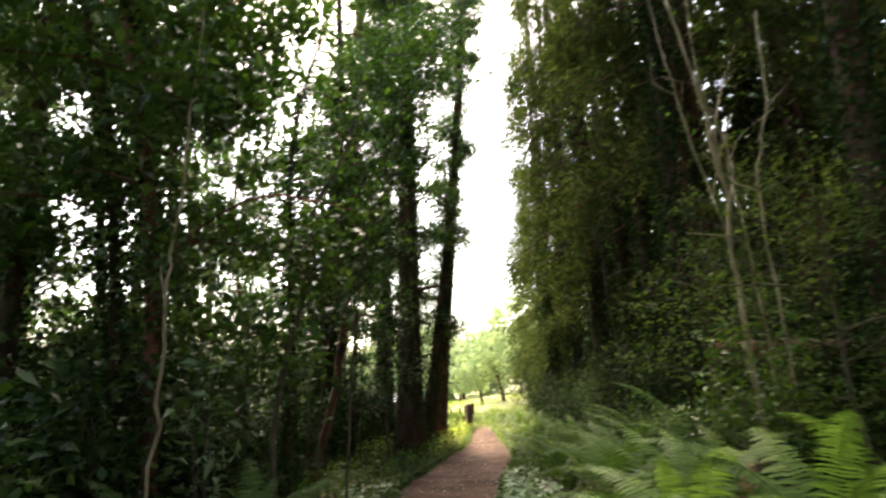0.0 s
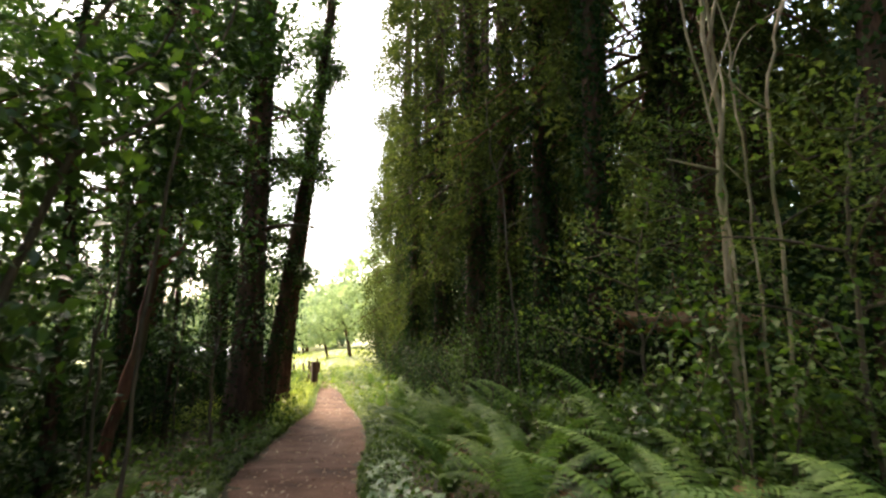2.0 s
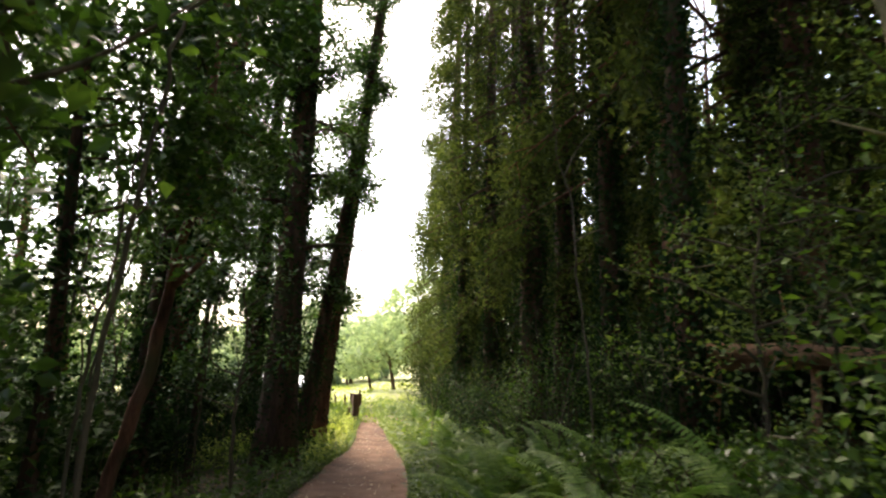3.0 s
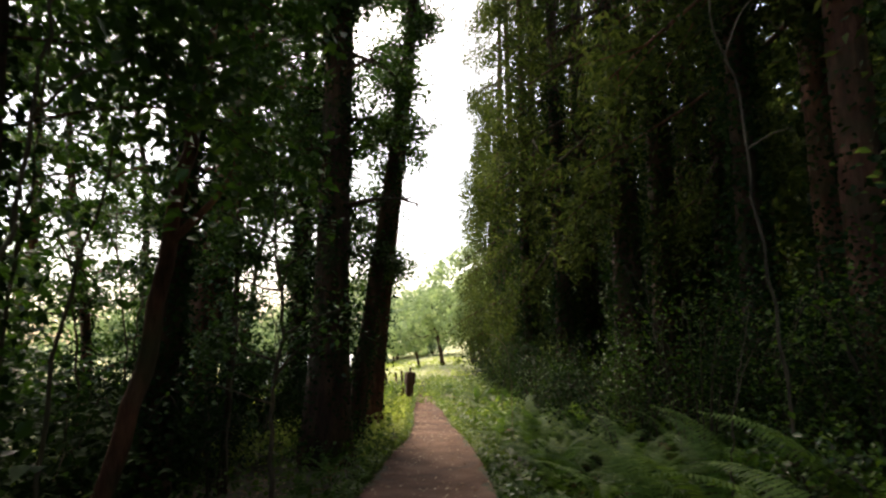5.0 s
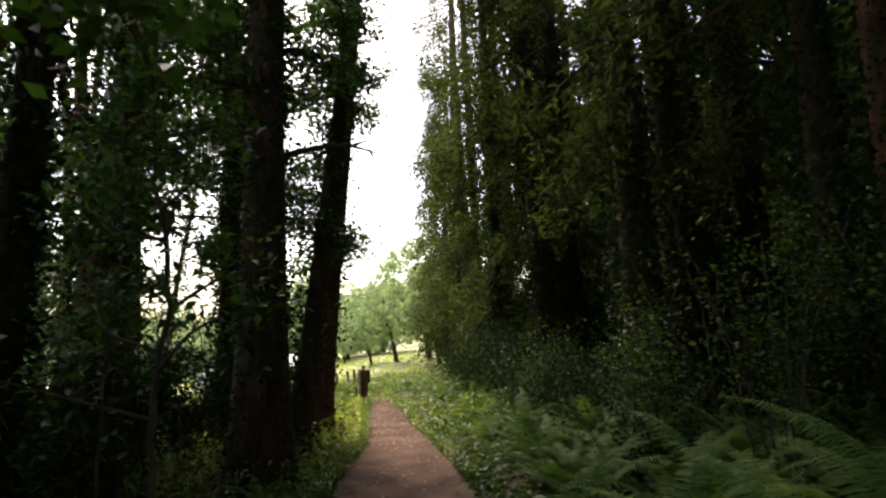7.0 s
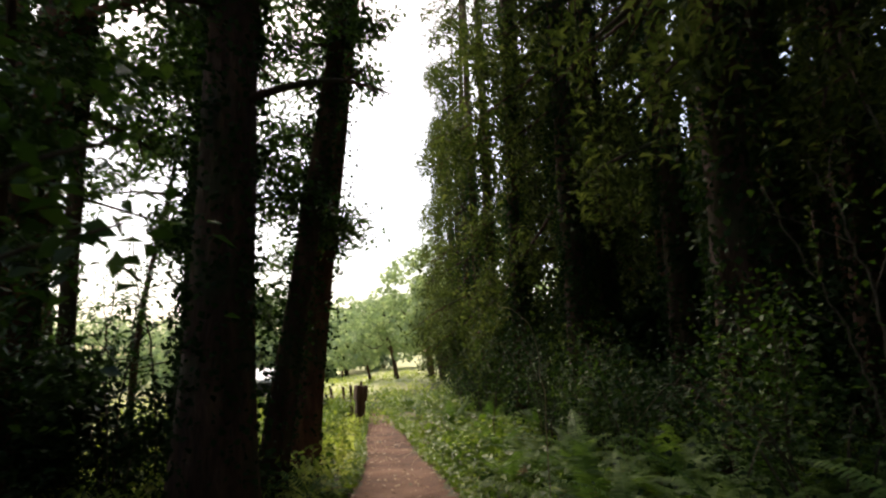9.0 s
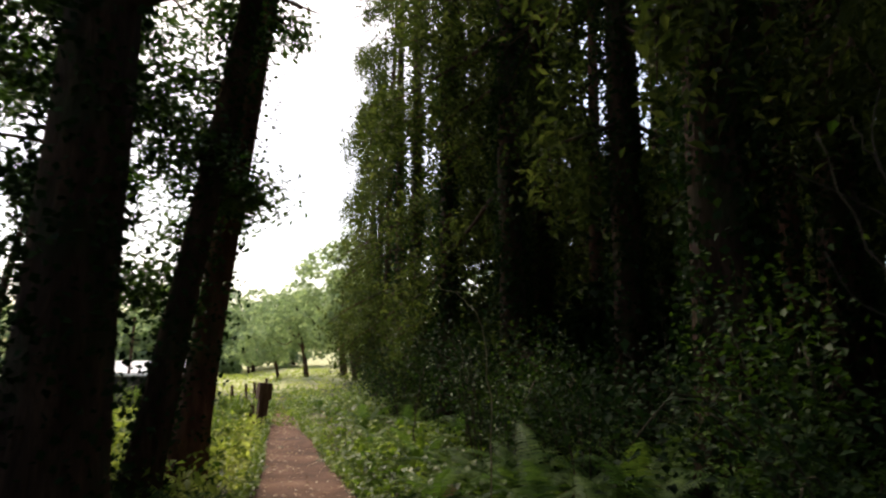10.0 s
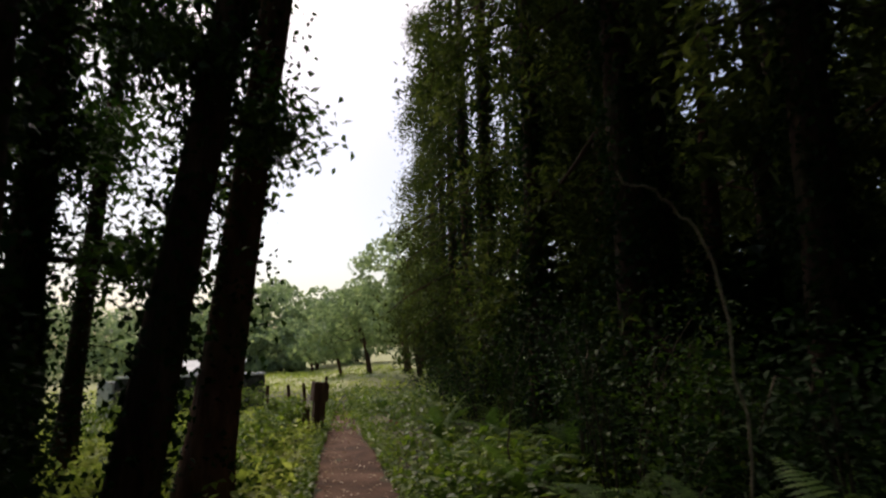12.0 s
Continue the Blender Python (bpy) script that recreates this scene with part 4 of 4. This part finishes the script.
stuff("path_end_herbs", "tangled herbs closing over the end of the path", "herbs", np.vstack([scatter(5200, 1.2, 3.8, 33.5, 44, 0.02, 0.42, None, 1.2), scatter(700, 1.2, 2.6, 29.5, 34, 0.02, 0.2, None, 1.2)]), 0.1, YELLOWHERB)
stuff("bracken", "mass of bracken, sun-bright by colour, in the open beyond the trees", "bracken", scatter(34000, -10, 0.6, 23, 34.5, 0.03, 0.34, None, 0.9), 0.13, SUNPAINT_HERB, 0.28)
stuff("fallen_leaves", "scattered dry brown leaves on the path", "leaves", (lambda y: np.stack([path_edges(y)[0] + (path_edges(y)[1] - path_edges(y)[0]) * RNG.uniform(0, 1, len(y)), y, np.interp(y, (5, 8, 11, 15, 18, 22, 32), (0, -0.08, -0.23, -0.42, -0.50, -0.57, -0.62)) + 0.035], -1))(RNG.uniform(2, 32, 1500)), 0.06, PATHLEAF, 0.6, 0.9, 0)
stuff("fallen_leaves", "brown leaf litter along the path's edges", "leaves", scatter(9000, -3, 5, 0, 28, 0.03, 0.06, off_path(-0.12)), 0.07, DEADLEAF, 0.6, 0.9, 0)

# brambles and ivy brush before the conifers, and shrubs of the left belt
def shrub(name, label, category, x, y, r, h, n, size, mat, seed, aspect=0.65, z_lift=0.0):
    rng = np.random.default_rng(seed)
    z0 = float(ground_z(x, y))
    root = tagged(new(name), label, category, category + " thickets")
    root.location = (x, y, z0)
    spots = []
    for j in range(7):
        az, rr = rng.uniform(0, 6.28), r * rng.uniform(0.4, 1.0)
        hh = h * rng.uniform(0.6, 1.05)
        b = smooth_line([(0.1 * math.cos(az), 0.1 * math.sin(az), -0.05), (rr * 0.35 * math.cos(az), rr * 0.35 * math.sin(az), hh * 0.6), (rr * 0.8 * math.cos(az), rr * 0.8 * math.sin(az), hh), (rr * 1.1 * math.cos(az), rr * 1.1 * math.sin(az), hh * 0.8)], 9)
        child("cane", tri_mesh("cane", *tube(b, np.linspace(0.014, 0.004, 9), 3, 0.05, rng), TWIG, True), root)
        spots += list(b[2:])
    pts = clusters(np.array(spots), max(1, n // len(spots)), (r * 0.22, r * 0.22, h * 0.14), rng)
    pts = pts[pts[:, 2] > 0.03]
    child("foliage", tri_mesh("foliage", *leaves(pts, size, aspect, 0.65, rng, 0.3), mat), root, "", "stuff")


for j in range(34):
    y = 6.5 + j * 1.05 + RNG.uniform(-0.5, 0.5)
    if 7.2 < y < 10.9 or y > 32:
        continue
    x = np.interp(y, [6, 16, 24, 45], [3.9, 3.6, 3.7, 5.8]) + RNG.uniform(-0.3, 1.3)
    shrub("bramble", "tangled bramble and ivy brush before the dark trunks", "bramble", x, y, RNG.uniform(0.7, 1.2), RNG.uniform(0.9, 2.0), 1800, 0.06, IVY if j % 3 else HERB, 700 + j)
for j in range(26):
    y = 1.5 + j * 0.85 + RNG.uniform(-0.4, 0.4)
    x = np.interp(y, [1, 8, 16, 24], [-2.5, -2.6, -2.6, -2.0]) - RNG.uniform(0, 1.6)
    if y > 8 and j % 2:
        continue
    shrub("shrub", "dark broadleaf shrub under the trees", "shrub", x, y, RNG.uniform(0.7, 1.1), RNG.uniform(0.9, 1.8) if y < 8 else RNG.uniform(0.6, 1.1), 800, 0.11, BROAD if j % 2 else IVY, 760 + j)
for j in range(30):
    x, y = RNG.uniform(-9.5, -4.6), -1 + j * 0.85
    low = 1.0 if y < 13 else 0.8
    shrub("shrub", "tall dark shrub filling the wood edge" if y < 10 else "dark shrub at the open edge of the wood", "shrub", x, y, RNG.uniform(1.0, 1.5), low * RNG.uniform(1.8, 3.2), int(1300 * low), 0.16, BROAD if j % 2 else IVY, 820 + j)
for j in range(14):
    x, y = RNG.uniform(-5.4, -3.4), 5.0 + j * 0.65
    shrub("shrub", "dense dark broadleaf brush behind the ferns", "shrub", x, y, RNG.uniform(0.8, 1.2), RNG.uniform(1.3, 2.3), 1100, 0.11, BROAD if j % 3 == 0 else IVY, 1100 + j)
for j in range(10):
    x, y = RNG.uniform(-7.2, -4.6), 9.4 + j * 0.5
    shrub("shrub", "tall dark brush closing the wood edge", "shrub", x, y, RNG.uniform(1.0, 1.4), RNG.uniform(2.0, 3.0), 1300, 0.14, BROAD if j % 2 else IVY, 1130 + j)
for j in range(44):
    x, y = 7.4 + (j % 3) * 3.6 + RNG.uniform(-1.2, 1.2), 3 + (j // 3) * 2.5 + RNG.uniform(-1, 1)
    shrub("bramble", "dark ivy brush deep in the plantation", "bramble", x, y, RNG.uniform(1.3, 2.0), RNG.uniform(1.6, 3.0), 800, 0.26, IVY, 860 + j)
for j in range(16):
    x, y = RNG.uniform(3.0, 4.9), 6.4 + j * 0.3
    shrub("bramble", "leafy green brush below the fallen log", "bramble", x, y, RNG.uniform(0.6, 0.9), RNG.uniform(0.6, 0.95), 800, 0.07, HERB if j % 3 else BROAD, 960 + j)
for j in range(14):
    x, y = RNG.uniform(3.6, 6.4), 10.9 + j * 0.2
    shrub("bramble", "tall leafy green brush between the dark trunks", "bramble", x, y, RNG.uniform(0.8, 1.2), RNG.uniform(1.2, 2.3), 1300, 0.055, IVY if j % 3 else HERB, 980 + j)
for j in range(16):
    x, y = (RNG.uniform(-4.6, -2.1), 14.2 + j * 0.75) if j < 9 else (-5.2 + 0.6 * (j - 9) + RNG.uniform(-0.2, 0.2), 19.2 + RNG.uniform(-0.6, 0.6))
    shrub("shrub", "low dark brush between the trunks", "shrub", x, y, RNG.uniform(0.7, 1.0), RNG.uniform(1.2, 1.8), 900 if j < 9 else 2200, 0.085, IVY, 1000 + j)
shrub("shrub", "shrub with large pale green pointed leaves", "shrub", -2.1, 5.6, 0.4, 1.65, 120, 0.16, PALELEAF, 800, 0.35)
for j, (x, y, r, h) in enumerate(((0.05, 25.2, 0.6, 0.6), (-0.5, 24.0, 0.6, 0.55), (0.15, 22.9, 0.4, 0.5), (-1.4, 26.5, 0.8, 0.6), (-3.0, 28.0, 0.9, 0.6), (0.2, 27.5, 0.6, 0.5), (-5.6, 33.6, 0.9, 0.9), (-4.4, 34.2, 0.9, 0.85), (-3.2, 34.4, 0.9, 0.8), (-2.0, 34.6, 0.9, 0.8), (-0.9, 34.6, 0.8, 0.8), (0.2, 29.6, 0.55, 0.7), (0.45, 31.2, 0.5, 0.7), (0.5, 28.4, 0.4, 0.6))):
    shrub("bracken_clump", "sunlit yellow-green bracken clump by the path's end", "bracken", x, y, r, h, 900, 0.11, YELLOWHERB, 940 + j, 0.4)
shrub("shrub", "leafy green shrub before the pale sapling", "shrub", 3.1, 6.1, 0.65, 1.75, 1000, 0.075, HERB, 802)
shrub("shrub", "leafy green shrub around the pale sapling", "shrub", 3.6, 6.9, 0.8, 2.1, 900, 0.085, HERB, 801)


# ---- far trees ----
def far_tree(x, y, r, h, seed, trunk=0.0, mat=HAZED_FARLEAF, lean=0.0, n=2600, size=0.34):
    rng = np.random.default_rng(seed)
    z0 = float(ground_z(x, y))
    root = tagged(new("far_tree"), "rounded tree across the open field, its green paled like haze" if not trunk else "open-grown tree with a leaning dark trunk beyond the path", "tree", "far trees")
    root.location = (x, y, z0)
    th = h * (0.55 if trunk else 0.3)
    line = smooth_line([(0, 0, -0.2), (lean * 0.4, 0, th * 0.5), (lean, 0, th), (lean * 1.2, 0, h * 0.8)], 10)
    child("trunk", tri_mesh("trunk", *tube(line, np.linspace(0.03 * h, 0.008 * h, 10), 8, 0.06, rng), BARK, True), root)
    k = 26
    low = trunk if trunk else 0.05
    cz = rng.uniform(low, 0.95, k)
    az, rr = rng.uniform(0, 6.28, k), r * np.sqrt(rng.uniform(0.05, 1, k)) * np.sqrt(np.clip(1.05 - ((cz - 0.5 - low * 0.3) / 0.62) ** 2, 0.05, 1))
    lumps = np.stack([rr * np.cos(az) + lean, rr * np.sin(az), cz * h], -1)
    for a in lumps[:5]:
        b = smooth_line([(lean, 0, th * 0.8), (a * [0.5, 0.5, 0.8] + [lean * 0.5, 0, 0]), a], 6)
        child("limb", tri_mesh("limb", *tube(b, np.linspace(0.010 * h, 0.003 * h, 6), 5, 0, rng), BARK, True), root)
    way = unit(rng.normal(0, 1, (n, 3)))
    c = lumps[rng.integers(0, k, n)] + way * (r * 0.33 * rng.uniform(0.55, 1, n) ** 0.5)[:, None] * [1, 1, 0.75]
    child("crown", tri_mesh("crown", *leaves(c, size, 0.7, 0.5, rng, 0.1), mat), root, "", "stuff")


FAR = [(3.0, 92, 6.5, 9, 0.2), (-4, 100, 7, 11.5, 0), (-10.5, 108, 8, 10, 0), (-19, 112, 9, 9, 0), (-29, 118, 9, 9.5, 0), (-41, 120, 10, 10, 0), (-55, 118, 10, 10, 0), (-70, 112, 11, 11, 0), (-84, 96, 11, 11, 0), (9, 105, 7, 11, 0.2), (17, 96, 8, 12, 0), (-95, 70, 12, 11, 0), (-92, 45, 12, 11, 0), (-88, 18, 12, 11, 0), (25, 86, 8, 12, 0),
       (-1.2, 84, 3.6, 6.5, 0), (2.2, 78, 3.0, 5.2, 0.3), (-7.5, 88, 4.0, 5.5, 0), (-14, 86, 4.5, 4.8, 0),
       (3.9, 62, 2.2, 4.8, 0.3), (5.6, 58, 2.4, 6.6, 0.28), (7.6, 54, 2.8, 9.0, 0.25), (7.4, 49, 2.2, 6.5, 0.25), (10.5, 64, 3.6, 11, 0.2), (13, 56, 4, 12, 0.2)]
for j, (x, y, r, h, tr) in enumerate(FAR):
    far_tree(x, y, r, h, 900 + j, tr, HAZED_FARLEAF, -0.8 if tr else 0, (7500 if abs(x + 12) < 34 and y > 80 else 1500) if not tr or r > 5 else 2200, (0.55 if abs(x + 12) < 34 and y > 80 else 0.9) if not tr or r > 5 else 0.32)
